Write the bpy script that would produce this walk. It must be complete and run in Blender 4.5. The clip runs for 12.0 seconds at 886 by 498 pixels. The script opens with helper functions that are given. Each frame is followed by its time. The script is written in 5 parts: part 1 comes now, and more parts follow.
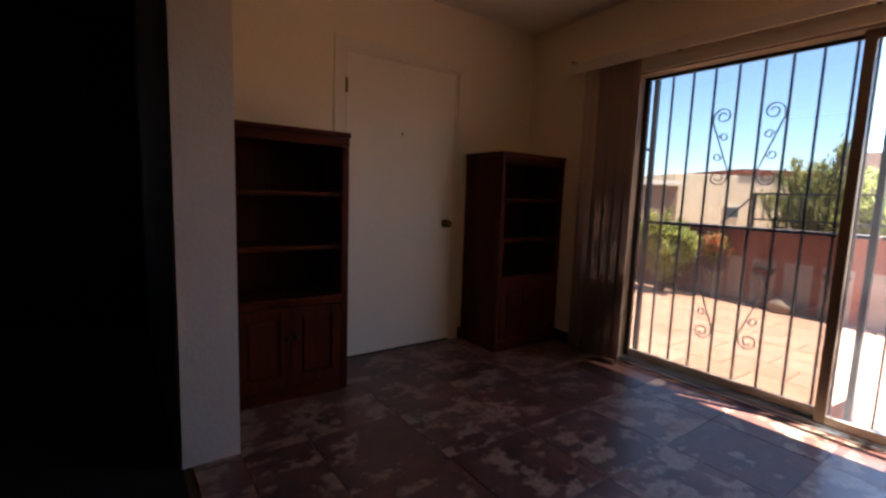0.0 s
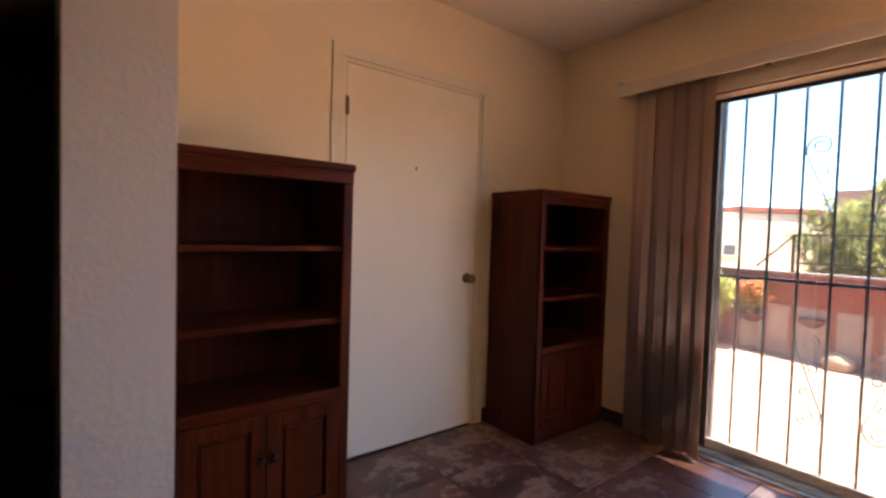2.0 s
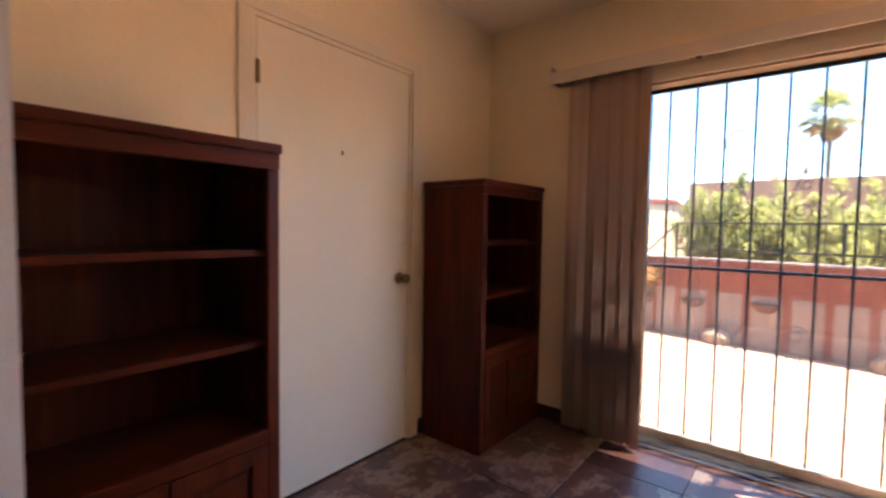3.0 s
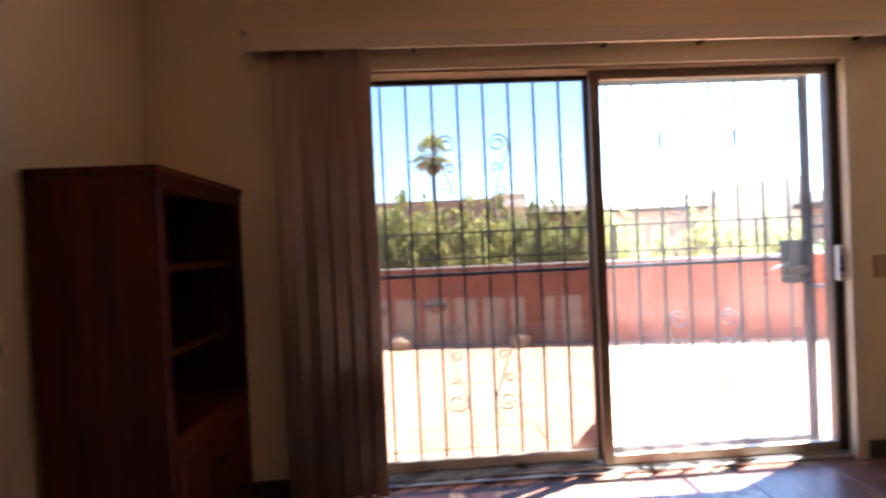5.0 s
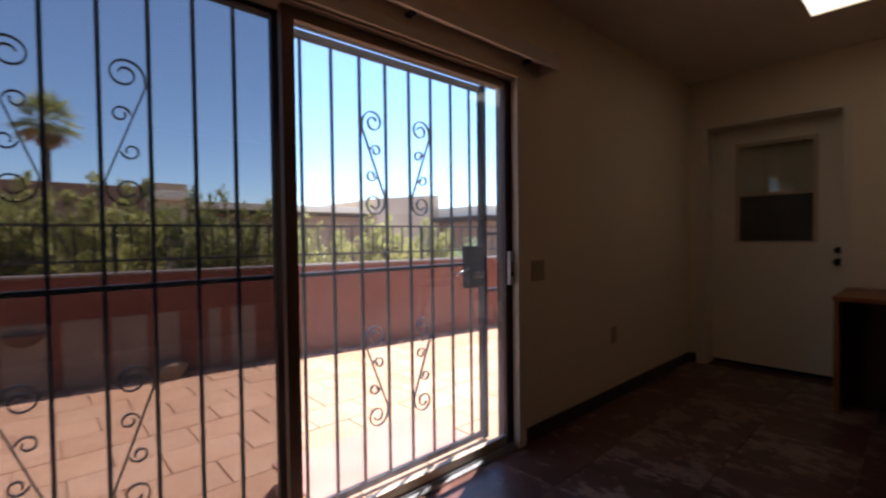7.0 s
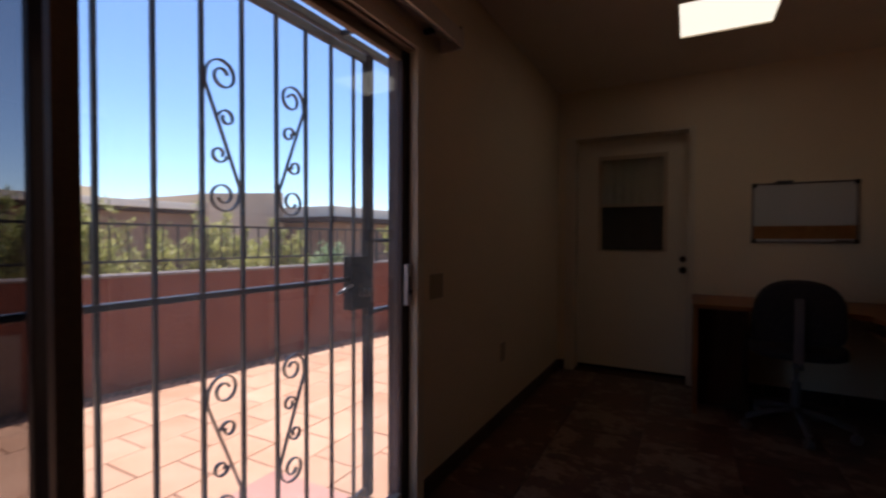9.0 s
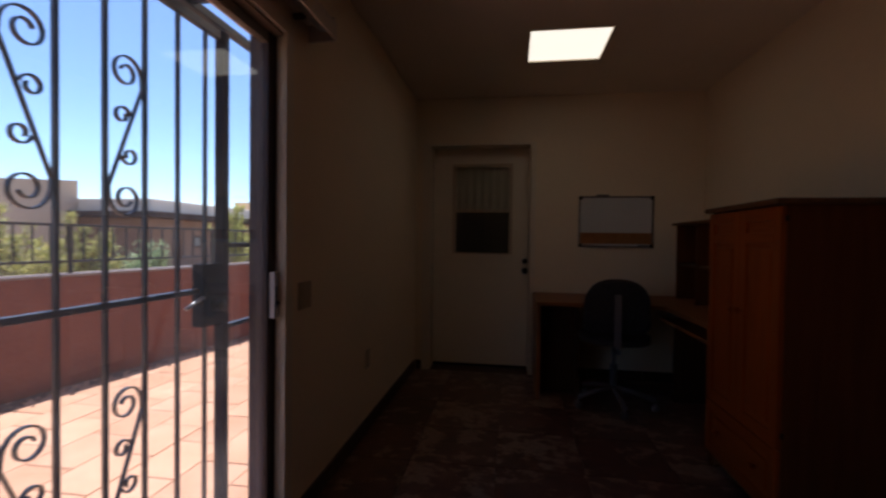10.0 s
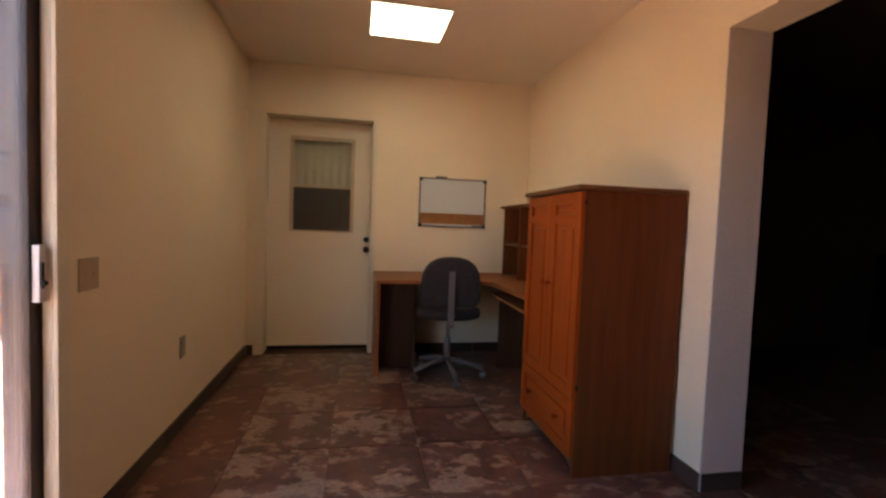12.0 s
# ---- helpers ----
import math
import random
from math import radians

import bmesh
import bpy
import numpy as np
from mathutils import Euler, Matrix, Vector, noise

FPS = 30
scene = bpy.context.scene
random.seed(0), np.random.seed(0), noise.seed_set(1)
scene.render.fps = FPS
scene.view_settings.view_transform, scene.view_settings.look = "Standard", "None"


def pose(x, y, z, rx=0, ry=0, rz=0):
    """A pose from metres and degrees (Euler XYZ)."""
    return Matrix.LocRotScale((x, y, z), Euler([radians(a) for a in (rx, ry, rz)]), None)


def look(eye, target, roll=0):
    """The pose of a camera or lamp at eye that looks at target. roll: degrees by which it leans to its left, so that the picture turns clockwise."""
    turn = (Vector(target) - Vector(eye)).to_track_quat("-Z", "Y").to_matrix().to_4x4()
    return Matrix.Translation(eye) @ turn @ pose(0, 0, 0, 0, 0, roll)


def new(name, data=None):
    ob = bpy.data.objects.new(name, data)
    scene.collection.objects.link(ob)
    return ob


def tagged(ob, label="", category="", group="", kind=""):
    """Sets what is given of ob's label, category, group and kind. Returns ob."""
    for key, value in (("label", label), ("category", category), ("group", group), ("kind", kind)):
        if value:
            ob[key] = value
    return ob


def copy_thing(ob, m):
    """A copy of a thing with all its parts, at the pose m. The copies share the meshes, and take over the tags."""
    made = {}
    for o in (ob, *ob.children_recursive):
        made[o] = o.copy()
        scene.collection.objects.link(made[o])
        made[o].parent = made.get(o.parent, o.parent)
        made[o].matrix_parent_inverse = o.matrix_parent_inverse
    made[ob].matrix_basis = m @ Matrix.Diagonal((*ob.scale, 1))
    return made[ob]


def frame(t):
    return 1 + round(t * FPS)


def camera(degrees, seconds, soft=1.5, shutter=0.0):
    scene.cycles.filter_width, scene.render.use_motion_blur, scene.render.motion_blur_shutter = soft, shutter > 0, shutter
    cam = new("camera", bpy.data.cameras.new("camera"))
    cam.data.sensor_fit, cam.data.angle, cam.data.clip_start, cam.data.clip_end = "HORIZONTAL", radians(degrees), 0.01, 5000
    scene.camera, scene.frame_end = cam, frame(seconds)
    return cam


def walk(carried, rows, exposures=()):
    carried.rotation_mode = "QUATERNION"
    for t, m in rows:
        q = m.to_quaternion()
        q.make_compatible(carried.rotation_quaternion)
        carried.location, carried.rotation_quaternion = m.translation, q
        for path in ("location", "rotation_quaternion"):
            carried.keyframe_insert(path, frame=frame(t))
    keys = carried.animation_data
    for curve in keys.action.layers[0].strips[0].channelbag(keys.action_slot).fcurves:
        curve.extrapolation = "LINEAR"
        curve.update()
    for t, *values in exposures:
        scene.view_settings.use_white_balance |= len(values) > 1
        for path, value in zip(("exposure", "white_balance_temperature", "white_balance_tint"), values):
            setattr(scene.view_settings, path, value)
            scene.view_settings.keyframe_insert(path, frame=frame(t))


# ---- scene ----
# The camera and its walk
cam = camera(88.8, 12.0, soft=2.4, shutter=0.5)
PATH = [
    (0, (2.778, -2.854, 1.124), (1.166, -1.694, 0.89), 2.0),
    (0.5, (2.59, -2.821, 1.15), (0.942, -1.702, 0.965), 1.5),
    (1, (2.445, -2.722, 1.155), (0.746, -1.674, 1.034), 1.4),
    (1.5, (2.338, -2.645, 1.208), (0.637, -1.595, 1.108), 1.7),
    (2, (2.088, -2.622, 1.184), (0.498, -1.411, 1.114), 1.7),
    (2.5, (1.892, -2.622, 1.2), (0.453, -1.236, 1.124), 0.9),
    (2.7, (1.827, -2.624, 1.208), (0.445, -1.181, 1.121), 0.7),
    (4.3, (1.371, -2.23, 1.112), (0.878, -0.291, 1.088), 0.3),
    (4.5, (1.427, -2.22, 1.11), (1.023, -0.261, 1.114), -1.1),
    (5, (1.255, -2.141, 1.151), (1.342, -0.143, 1.13), -2.6),
    (5.5, (1.355, -1.983, 1.111), (1.721, -0.016, 1.084), -0.8),
    (6, (1.412, -1.836, 1.125), (2.108, 0.039, 1.089), -1.0),
    (6.5, (1.453, -1.668, 1.116), (2.502, 0.034, 1.077), 0.2),
    (7, (1.437, -1.515, 1.135), (2.784, -0.037, 1.086), -0.7),
    (7.2, (1.411, -1.468, 1.139), (2.839, -0.069, 1.081), -0.9),
    (8.8, (1.715, -1.083, 1.174), (3.4, -0.007, 1.116), 0.1),
    (9, (1.695, -1.025, 1.163), (3.455, -0.078, 1.121), 0.2),
    (9.5, (1.71, -0.911, 1.185), (3.614, -0.302, 1.137), 0.1),
    (10, (1.711, -0.872, 1.186), (3.689, -0.575, 1.149), 0.7),
    (10.5, (1.68, -0.897, 1.182), (3.68, -0.86, 1.158), 1.4),
    (11, (1.753, -0.939, 1.192), (3.75, -1.042, 1.148), 2.1),
    (11.5, (1.748, -0.969, 1.191), (3.734, -1.195, 1.118), 2.5),
    (12, (1.754, -0.927, 1.16), (3.717, -1.297, 1.057), 2.1),
]
EXPOSURES = [(0.0, 3.45, 6200, 8), (0.5, 3.6, 6220, 8), (1.0, 4.0, 6270, 8), (1.5, 4.55, 6300, 7), (2.0, 5.05, 6230, 6), (2.7, 5.2, 6220, 6),
             (4.3, 4.95, 6220, 8), (4.6, 4.8, 6200, 9), (5.0, 4.3, 6150, 10), (5.5, 3.4, 6080, 12), (6.0, 2.92, 6100, 11), (6.5, 2.4, 6120, 11),
             (7.2, 1.75, 6120, 16), (9.0, 1.2, 6130, 20), (10.0, 1.2, 6130, 21), (10.5, 1.6, 6150, 22), (11.0, 2.3, 6320, 19), (11.5, 3.15, 6680, 15),
             (12.0, 4.47, 6800, 11)]
walk(cam, [(t, look(eye, target, roll)) for t, eye, target, roll in PATH], EXPOSURES)

# World and sun
SUN_EL, SUN_AZ = radians(67.5), math.atan2(0.41, 0.912)
world = bpy.data.worlds.new("sky")
scene.world = world
world.use_nodes = True
wn = world.node_tree.nodes
sky = wn.new("ShaderNodeTexSky")
sky.sky_type = "NISHITA"
sky.sun_disc = False
sky.sun_elevation = SUN_EL
sky.sun_rotation = math.pi / 2 - SUN_AZ
sky.altitude, sky.dust_density, sky.ozone_density = 1200, 0.2, 4.1
wn["Background"].inputs["Strength"].default_value = 0.115
world.node_tree.links.new(sky.outputs[0], wn["Background"].inputs["Color"])
sun_data = bpy.data.lights.new("sun", "SUN")
sun_data.energy, sun_data.angle, sun_data.color = 4.0, radians(0.53), (1.0, 0.95, 0.88)
sun = new("sun", sun_data)
sun_way = Vector((math.cos(SUN_AZ) * math.cos(SUN_EL), math.sin(SUN_AZ) * math.cos(SUN_EL), math.sin(SUN_EL)))
sun.matrix_world = look(sun_way * 30, (0, 0, 0))

# ---------------------------------------------------------------- materials


def shader(name, rough=0.6, metal=0.0, spec=0.5):
    m = bpy.data.materials.new(name)
    m.use_nodes = True
    b = m.node_tree.nodes["Principled BSDF"]
    b.inputs["Roughness"].default_value = rough
    b.inputs["Metallic"].default_value = metal
    b.inputs["Specular IOR Level"].default_value = spec
    return m, m.node_tree.nodes, m.node_tree.links, b


def coords(n, l, scale, turn=False, per_object=False):
    """Object coordinates, stretched by scale, shifted by a random step for each object where asked."""
    tc = n.new("ShaderNodeTexCoord")
    mp = n.new("ShaderNodeMapping")
    mp.inputs["Scale"].default_value = scale
    l.new(tc.outputs["Object"], mp.inputs["Vector"])
    if per_object:
        oi = n.new("ShaderNodeObjectInfo")
        mul = n.new("ShaderNodeVectorMath")
        mul.operation = "SCALE"
        mul.inputs[0].default_value = (37.0, 53.0, 71.0)
        l.new(oi.outputs["Random"], mul.inputs["Scale"])
        l.new(mul.outputs[0], mp.inputs["Location"])
    return mp.outputs["Vector"]


def noise_tex(n, l, vec, scale, detail=4.0, rough=0.55):
    t = n.new("ShaderNodeTexNoise")
    t.inputs["Scale"].default_value = scale
    t.inputs["Detail"].default_value = detail
    t.inputs["Roughness"].default_value = rough
    l.new(vec, t.inputs["Vector"])
    return t.outputs["Fac"]


def ramp(n, l, fac, stops):
    r = n.new("ShaderNodeValToRGB")
    e = r.color_ramp.elements
    e[0].position, e[0].color = stops[0][0], (*stops[0][1], 1)
    e[1].position, e[1].color = stops[-1][0], (*stops[-1][1], 1)
    for p, c in stops[1:-1]:
        x = e.new(p)
        x.color = (*c, 1)
    l.new(fac, r.inputs["Fac"])
    return r.outputs["Color"]


def mixed(n, l, fac, a, b, mode="MIX"):
    m = n.new("ShaderNodeMix")
    m.data_type, m.blend_type = "RGBA", mode
    for sock, v in ((m.inputs[0], fac), (m.inputs[6], a), (m.inputs[7], b)):
        if isinstance(v, (int, float)):
            sock.default_value = v
        elif isinstance(v, tuple):
            sock.default_value = (*v, 1)
        else:
            l.new(v, sock)
    return m.outputs[2]


def relief(n, l, b, height, strength, dist=0.002):
    bp = n.new("ShaderNodeBump")
    bp.inputs["Strength"].default_value = strength
    bp.inputs["Distance"].default_value = dist
    l.new(height, bp.inputs["Height"])
    l.new(bp.outputs[0], b.inputs["Normal"])


def scaled(c, k):
    return tuple(min(1.0, v * k) for v in c)


def painted(name, c, rough=0.7, grain=90.0, bump=0.25, stain=0.10, spec=0.3):
    """Painted plaster or board: faint blotches at two scales and a fine relief."""
    m, n, l, b = shader(name, rough, 0, spec)
    v = coords(n, l, (1, 1, 1))
    big = noise_tex(n, l, v, 1.3, 3)
    fine = noise_tex(n, l, v, grain, 3)
    col = ramp(n, l, big, [(0.3, scaled(c, 1 - stain)), (0.7, c)])
    col = mixed(n, l, mixed(n, l, 1.0, fine, (0.12, 0.12, 0.12), "MULTIPLY"), col, scaled(c, 0.82))
    l.new(col, b.inputs["Base Color"])
    relief(n, l, b, fine, bump, 0.003)
    return m


def knockdown(name, c, bump=0.17):
    """Wall with a trowelled, orange-peel texture."""
    m, n, l, b = shader(name, 0.75, 0, 0.25)
    v = coords(n, l, (1, 1, 1))
    big = noise_tex(n, l, v, 0.9, 3)
    mid = noise_tex(n, l, v, 48, 3)
    fine = noise_tex(n, l, v, 120, 3)
    blob = ramp(n, l, mid, [(0.45, (0, 0, 0)), (0.6, (1, 1, 1))])
    h = mixed(n, l, 0.3, blob, fine)
    col = ramp(n, l, big, [(0.3, scaled(c, 0.93)), (0.7, c)])
    col = mixed(n, l, mixed(n, l, 1.0, blob, (0.08, 0.08, 0.08), "MULTIPLY"), col, scaled(c, 1.08))
    l.new(col, b.inputs["Base Color"])
    relief(n, l, b, h, bump, 0.004)
    return m


def wood(name, dark, light, along, rough=0.4, per_object=True, grain=1.0):
    """along: the axis of the grain, 0 to 2."""
    m, n, l, b = shader(name, rough, 0, 0.13)
    s = [26.0 * grain] * 3
    s[along] = 1.6
    v = coords(n, l, tuple(s), per_object=per_object)
    f1 = noise_tex(n, l, v, 1.0, 6, 0.62)
    s2 = [150.0] * 3
    s2[along] = 5.0
    f2 = noise_tex(n, l, coords(n, l, tuple(s2)), 1.0, 3)
    big = noise_tex(n, l, coords(n, l, (1, 1, 1)), 3.0, 3)
    col = ramp(n, l, f1, [(0.32, dark), (0.5, tuple((a + c) / 2 for a, c in zip(dark, light))), (0.68, light)])
    col = mixed(n, l, mixed(n, l, 1.0, f2, (0.35, 0.35, 0.35), "MULTIPLY"), col, scaled(dark, 0.8))
    col = mixed(n, l, mixed(n, l, 1.0, big, (0.35, 0.35, 0.35), "MULTIPLY"), col, dark)
    l.new(col, b.inputs["Base Color"])
    rr = n.new("ShaderNodeMapRange")
    rr.inputs["To Min"].default_value, rr.inputs["To Max"].default_value = rough - 0.08, rough + 0.12
    l.new(f1, rr.inputs["Value"])
    l.new(rr.outputs[0], b.inputs["Roughness"])
    relief(n, l, b, f2, 0.15, 0.001)
    return m


def slate_tile(name):
    """Glazed tile that copies rusty slate: brown ground with sharp beige drifts, another cut for each tile."""
    m, n, l, b = shader(name, 0.32, 0, 0.6)
    v = coords(n, l, (1.45, 1.0, 1.0), per_object=True)
    base = noise_tex(n, l, v, 4.6, 6, 0.62)
    vein = noise_tex(n, l, v, 5.4, 8, 0.62)
    fine = noise_tex(n, l, v, 45, 4)
    fine2 = noise_tex(n, l, v, 14, 6, 0.65)
    oi = n.new("ShaderNodeObjectInfo")
    ground = ramp(n, l, base, [(0.3, (0.070, 0.028, 0.021)), (0.5, (0.132, 0.056, 0.041)), (0.72, (0.195, 0.090, 0.064))])
    pale = ramp(n, l, fine, [(0.3, (0.27, 0.175, 0.12)), (0.7, (0.45, 0.315, 0.22))])
    add = n.new("ShaderNodeMath")
    add.operation = "MULTIPLY_ADD"
    add.inputs[1].default_value, add.inputs[2].default_value = 0.075, -0.05
    l.new(oi.outputs["Random"], add.inputs[0])
    tot = n.new("ShaderNodeMath")
    l.new(add.outputs[0], tot.inputs[0])
    blend = n.new("ShaderNodeMix")
    blend.inputs[0].default_value = 0.30
    l.new(vein, blend.inputs[2])
    l.new(fine2, blend.inputs[3])
    l.new(blend.outputs[0], tot.inputs[1])
    mask = ramp(n, l, tot.outputs[0], [(0.510, (0, 0, 0)), (0.530, (0.50, 0.50, 0.50)), (0.575, (0.95, 0.95, 0.95)), (0.68, (0.35, 0.35, 0.35))])
    cast = ramp(n, l, oi.outputs["Random"], [(0.0, (0.85, 0.83, 0.83)), (0.35, (1.08, 1.03, 1.0)), (0.7, (0.92, 0.94, 0.96)), (1.0, (1.25, 1.2, 1.16))])
    col = mixed(n, l, mask, mixed(n, l, 1.0, ground, cast, "MULTIPLY"), pale)
    col = mixed(n, l, mixed(n, l, 1.0, fine, (0.25, 0.25, 0.25), "MULTIPLY"), col, (0.04, 0.022, 0.018))
    l.new(col, b.inputs["Base Color"])
    rr = n.new("ShaderNodeMapRange")
    rr.inputs["To Min"].default_value, rr.inputs["To Max"].default_value = 0.23, 0.42
    l.new(base, rr.inputs["Value"])
    l.new(rr.outputs[0], b.inputs["Roughness"])
    relief(n, l, b, base, 0.25, 0.004)
    return m


def speckled(name, a, c, scale=20.0, rough=0.85, bump=0.5, per_object=False, dist=0.01, spec=0.2):
    """Stucco, gravel, clay and other rough mineral surfaces."""
    m, n, l, b = shader(name, rough, 0, spec)
    v = coords(n, l, (1, 1, 1), per_object=per_object)
    big = noise_tex(n, l, v, scale * 0.12, 4)
    fine = noise_tex(n, l, v, scale, 5)
    col = ramp(n, l, big, [(0.3, a), (0.7, c)])
    col = mixed(n, l, mixed(n, l, 1.0, fine, (0.4, 0.4, 0.4), "MULTIPLY"), col, scaled(a, 0.7))
    if per_object:
        oi = n.new("ShaderNodeObjectInfo")
        tone = ramp(n, l, oi.outputs["Random"], [(0.0, (0.87, 0.87, 0.87)), (1.0, (1.0, 1.0, 1.0))])
        col = mixed(n, l, 1.0, col, tone, "MULTIPLY")
    l.new(col, b.inputs["Base Color"])
    relief(n, l, b, fine, bump, dist)
    return m


def metal(name, c, rough=0.4, metallic=1.0, spec=0.5):
    m, n, l, b = shader(name, rough, metallic, spec)
    v = coords(n, l, (1, 1, 1))
    f = noise_tex(n, l, v, 60, 4)
    l.new(ramp(n, l, f, [(0.3, scaled(c, 0.8)), (0.7, c)]), b.inputs["Base Color"])
    rr = n.new("ShaderNodeMapRange")
    rr.inputs["To Min"].default_value, rr.inputs["To Max"].default_value = rough - 0.08, rough + 0.12
    l.new(f, rr.inputs["Value"])
    l.new(rr.outputs[0], b.inputs["Roughness"])
    return m


def pane_glass(name, tint, gloss=1.0, veil=0.0, low_veil=0.0):
    """A thin pane: it lets light straight through with a tint, mirrors by Fresnel, and scatters in a veil that copies
    lens glare, thicker towards the bottom.
    """
    m = bpy.data.materials.new(name)
    m.use_nodes = True
    n, l = m.node_tree.nodes, m.node_tree.links
    n.remove(n["Principled BSDF"])
    tr = n.new("ShaderNodeBsdfTransparent")
    tr.inputs["Color"].default_value = (*tint, 1)
    gl = n.new("ShaderNodeBsdfGlossy")
    gl.inputs["Roughness"].default_value = 0.02
    gl.inputs["Color"].default_value = (gloss, gloss, gloss, 1)
    lw = n.new("ShaderNodeLayerWeight")
    pw = n.new("ShaderNodeMath")
    pw.operation = "POWER"
    pw.inputs[1].default_value = 5.0
    l.new(lw.outputs["Facing"], pw.inputs[0])
    fr = n.new("ShaderNodeMath")
    fr.operation = "MULTIPLY_ADD"
    fr.inputs[1].default_value, fr.inputs[2].default_value = 0.96, 0.04
    l.new(pw.outputs[0], fr.inputs[0])
    mx = n.new("ShaderNodeMixShader")
    l.new(fr.outputs[0], mx.inputs[0])
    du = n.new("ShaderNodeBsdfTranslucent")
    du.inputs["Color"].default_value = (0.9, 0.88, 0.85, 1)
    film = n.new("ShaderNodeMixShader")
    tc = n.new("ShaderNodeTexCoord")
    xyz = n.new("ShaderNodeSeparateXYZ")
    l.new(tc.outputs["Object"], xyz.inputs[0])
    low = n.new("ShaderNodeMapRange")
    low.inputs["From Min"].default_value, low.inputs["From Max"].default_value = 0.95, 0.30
    low.inputs["To Min"].default_value, low.inputs["To Max"].default_value = veil, veil + low_veil
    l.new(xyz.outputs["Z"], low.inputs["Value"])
    uneven = n.new("ShaderNodeMath")
    uneven.operation = "MULTIPLY"
    l.new(low.outputs[0], uneven.inputs[0])
    l.new(ramp(n, l, noise_tex(n, l, coords(n, l, (1, 1, 1)), 3.5, 5), [(0.3, (0.6, 0.6, 0.6)), (0.7, (1.3, 1.3, 1.3))]), uneven.inputs[1])
    l.new(uneven.outputs[0], film.inputs[0])
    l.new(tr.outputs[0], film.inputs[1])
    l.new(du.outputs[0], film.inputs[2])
    l.new(film.outputs[0], mx.inputs[1])
    l.new(gl.outputs[0], mx.inputs[2])
    l.new(mx.outputs[0], n["Material Output"].inputs["Surface"])
    return m


def leafy(name, a, c, rough=0.5):
    m, n, l, b = shader(name, rough, 0, 0.4)
    g = n.new("ShaderNodeNewGeometry")
    l.new(ramp(n, l, g.outputs["Random Per Island"], [(0.0, a), (1.0, c)]), b.inputs["Base Color"])
    b.inputs["Transmission Weight"].default_value = 0.0
    tl = n.new("ShaderNodeBsdfTranslucent")
    l.new(ramp(n, l, g.outputs["Random Per Island"], [(0.0, scaled(a, 1.4)), (1.0, scaled(c, 1.4))]), tl.inputs["Color"])
    mx = n.new("ShaderNodeMixShader")
    mx.inputs[0].default_value = 0.45
    l.new(b.outputs[0], mx.inputs[1])
    l.new(tl.outputs[0], mx.inputs[2])
    l.new(mx.outputs[0], n["Material Output"].inputs["Surface"])
    return m


CREAM = knockdown("cream_wall", (0.85, 0.70, 0.495))
# greyer copy of the cream wall; the jambs' cooler, dimmer light is in its colour
REVEAL = knockdown("reveal_shade_paint", (0.64, 0.545, 0.475), 0.22)
CEIL = painted("ceiling_paint", (0.85, 0.73, 0.59), 0.8, 70, 0.35)
# near-black colours that hold the unlit room's lack of light
DARKWALL = painted("shade_brown_paint", (0.125, 0.082, 0.06), 0.85, 60, 0.3, 0.1, 0.15)
DARKFLOOR = speckled("shade_dark_tile", (0.02, 0.014, 0.011), (0.04, 0.028, 0.022), 30, 0.9, 0.2, False, 0.003, 0.1)
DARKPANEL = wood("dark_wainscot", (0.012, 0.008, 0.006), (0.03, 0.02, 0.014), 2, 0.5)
DOORPAINT = painted("cream_door_enamel", (0.845, 0.74, 0.575), 0.5, 30, 0.06, 0.05, 0.4)
TRIMPAINT = painted("cream_trim_enamel", (0.80, 0.69, 0.53), 0.5, 40, 0.08, 0.06, 0.4)
SASHPAINT = painted("tan_sash_paint", (0.60, 0.47, 0.32), 0.5, 40, 0.08, 0.06, 0.4)
VALANCE = painted("valance_vinyl", (0.70, 0.60, 0.50), 0.5, 30, 0.05, 0.05, 0.4)
TILE = slate_tile("rusty_slate_tile")
GROUT = speckled("grout", (0.12, 0.075, 0.058), (0.17, 0.11, 0.085), 60)
BASETILE = speckled("baseboard_tile", (0.05, 0.030, 0.022), (0.10, 0.062, 0.045), 30, 0.4, 0.15, True, 0.002, 0.5)
CHERRY = wood("cherry_bookcase", (0.043, 0.0060, 0.0016), (0.128, 0.0220, 0.0041), 2, 0.36)
CHERRY_H = wood("cherry_bookcase_across", (0.043, 0.0060, 0.0016), (0.128, 0.0220, 0.0041), 1, 0.36)
PINE = wood("orange_pine", (0.255, 0.044, 0.006), (0.41, 0.088, 0.012), 2, 0.38, True, 0.7)
PINE_H = wood("orange_pine_across", (0.255, 0.044, 0.006), (0.41, 0.088, 0.012), 0, 0.38, True, 0.7)
LAMINATE = wood("brown_laminate", (0.115, 0.031, 0.0095), (0.195, 0.058, 0.0165), 2, 0.42)
LAMINATE_H = wood("brown_laminate_across", (0.11, 0.045, 0.018), (0.20, 0.085, 0.035), 0, 0.4)
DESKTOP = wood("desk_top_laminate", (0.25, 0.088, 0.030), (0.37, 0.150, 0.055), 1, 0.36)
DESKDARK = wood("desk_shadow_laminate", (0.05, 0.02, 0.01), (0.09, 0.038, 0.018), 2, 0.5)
CHAMPAGNE = metal("champagne_aluminium", (0.50, 0.40, 0.30), 0.42, 0.3)
BRONZE_TAN = metal("tan_anodised_aluminium", (0.20, 0.145, 0.105), 0.45, 0.4)
HEADPAINT = painted("tan_frame_enamel", (0.36, 0.255, 0.175), 0.5, 40, 0.06, 0.08, 0.4)
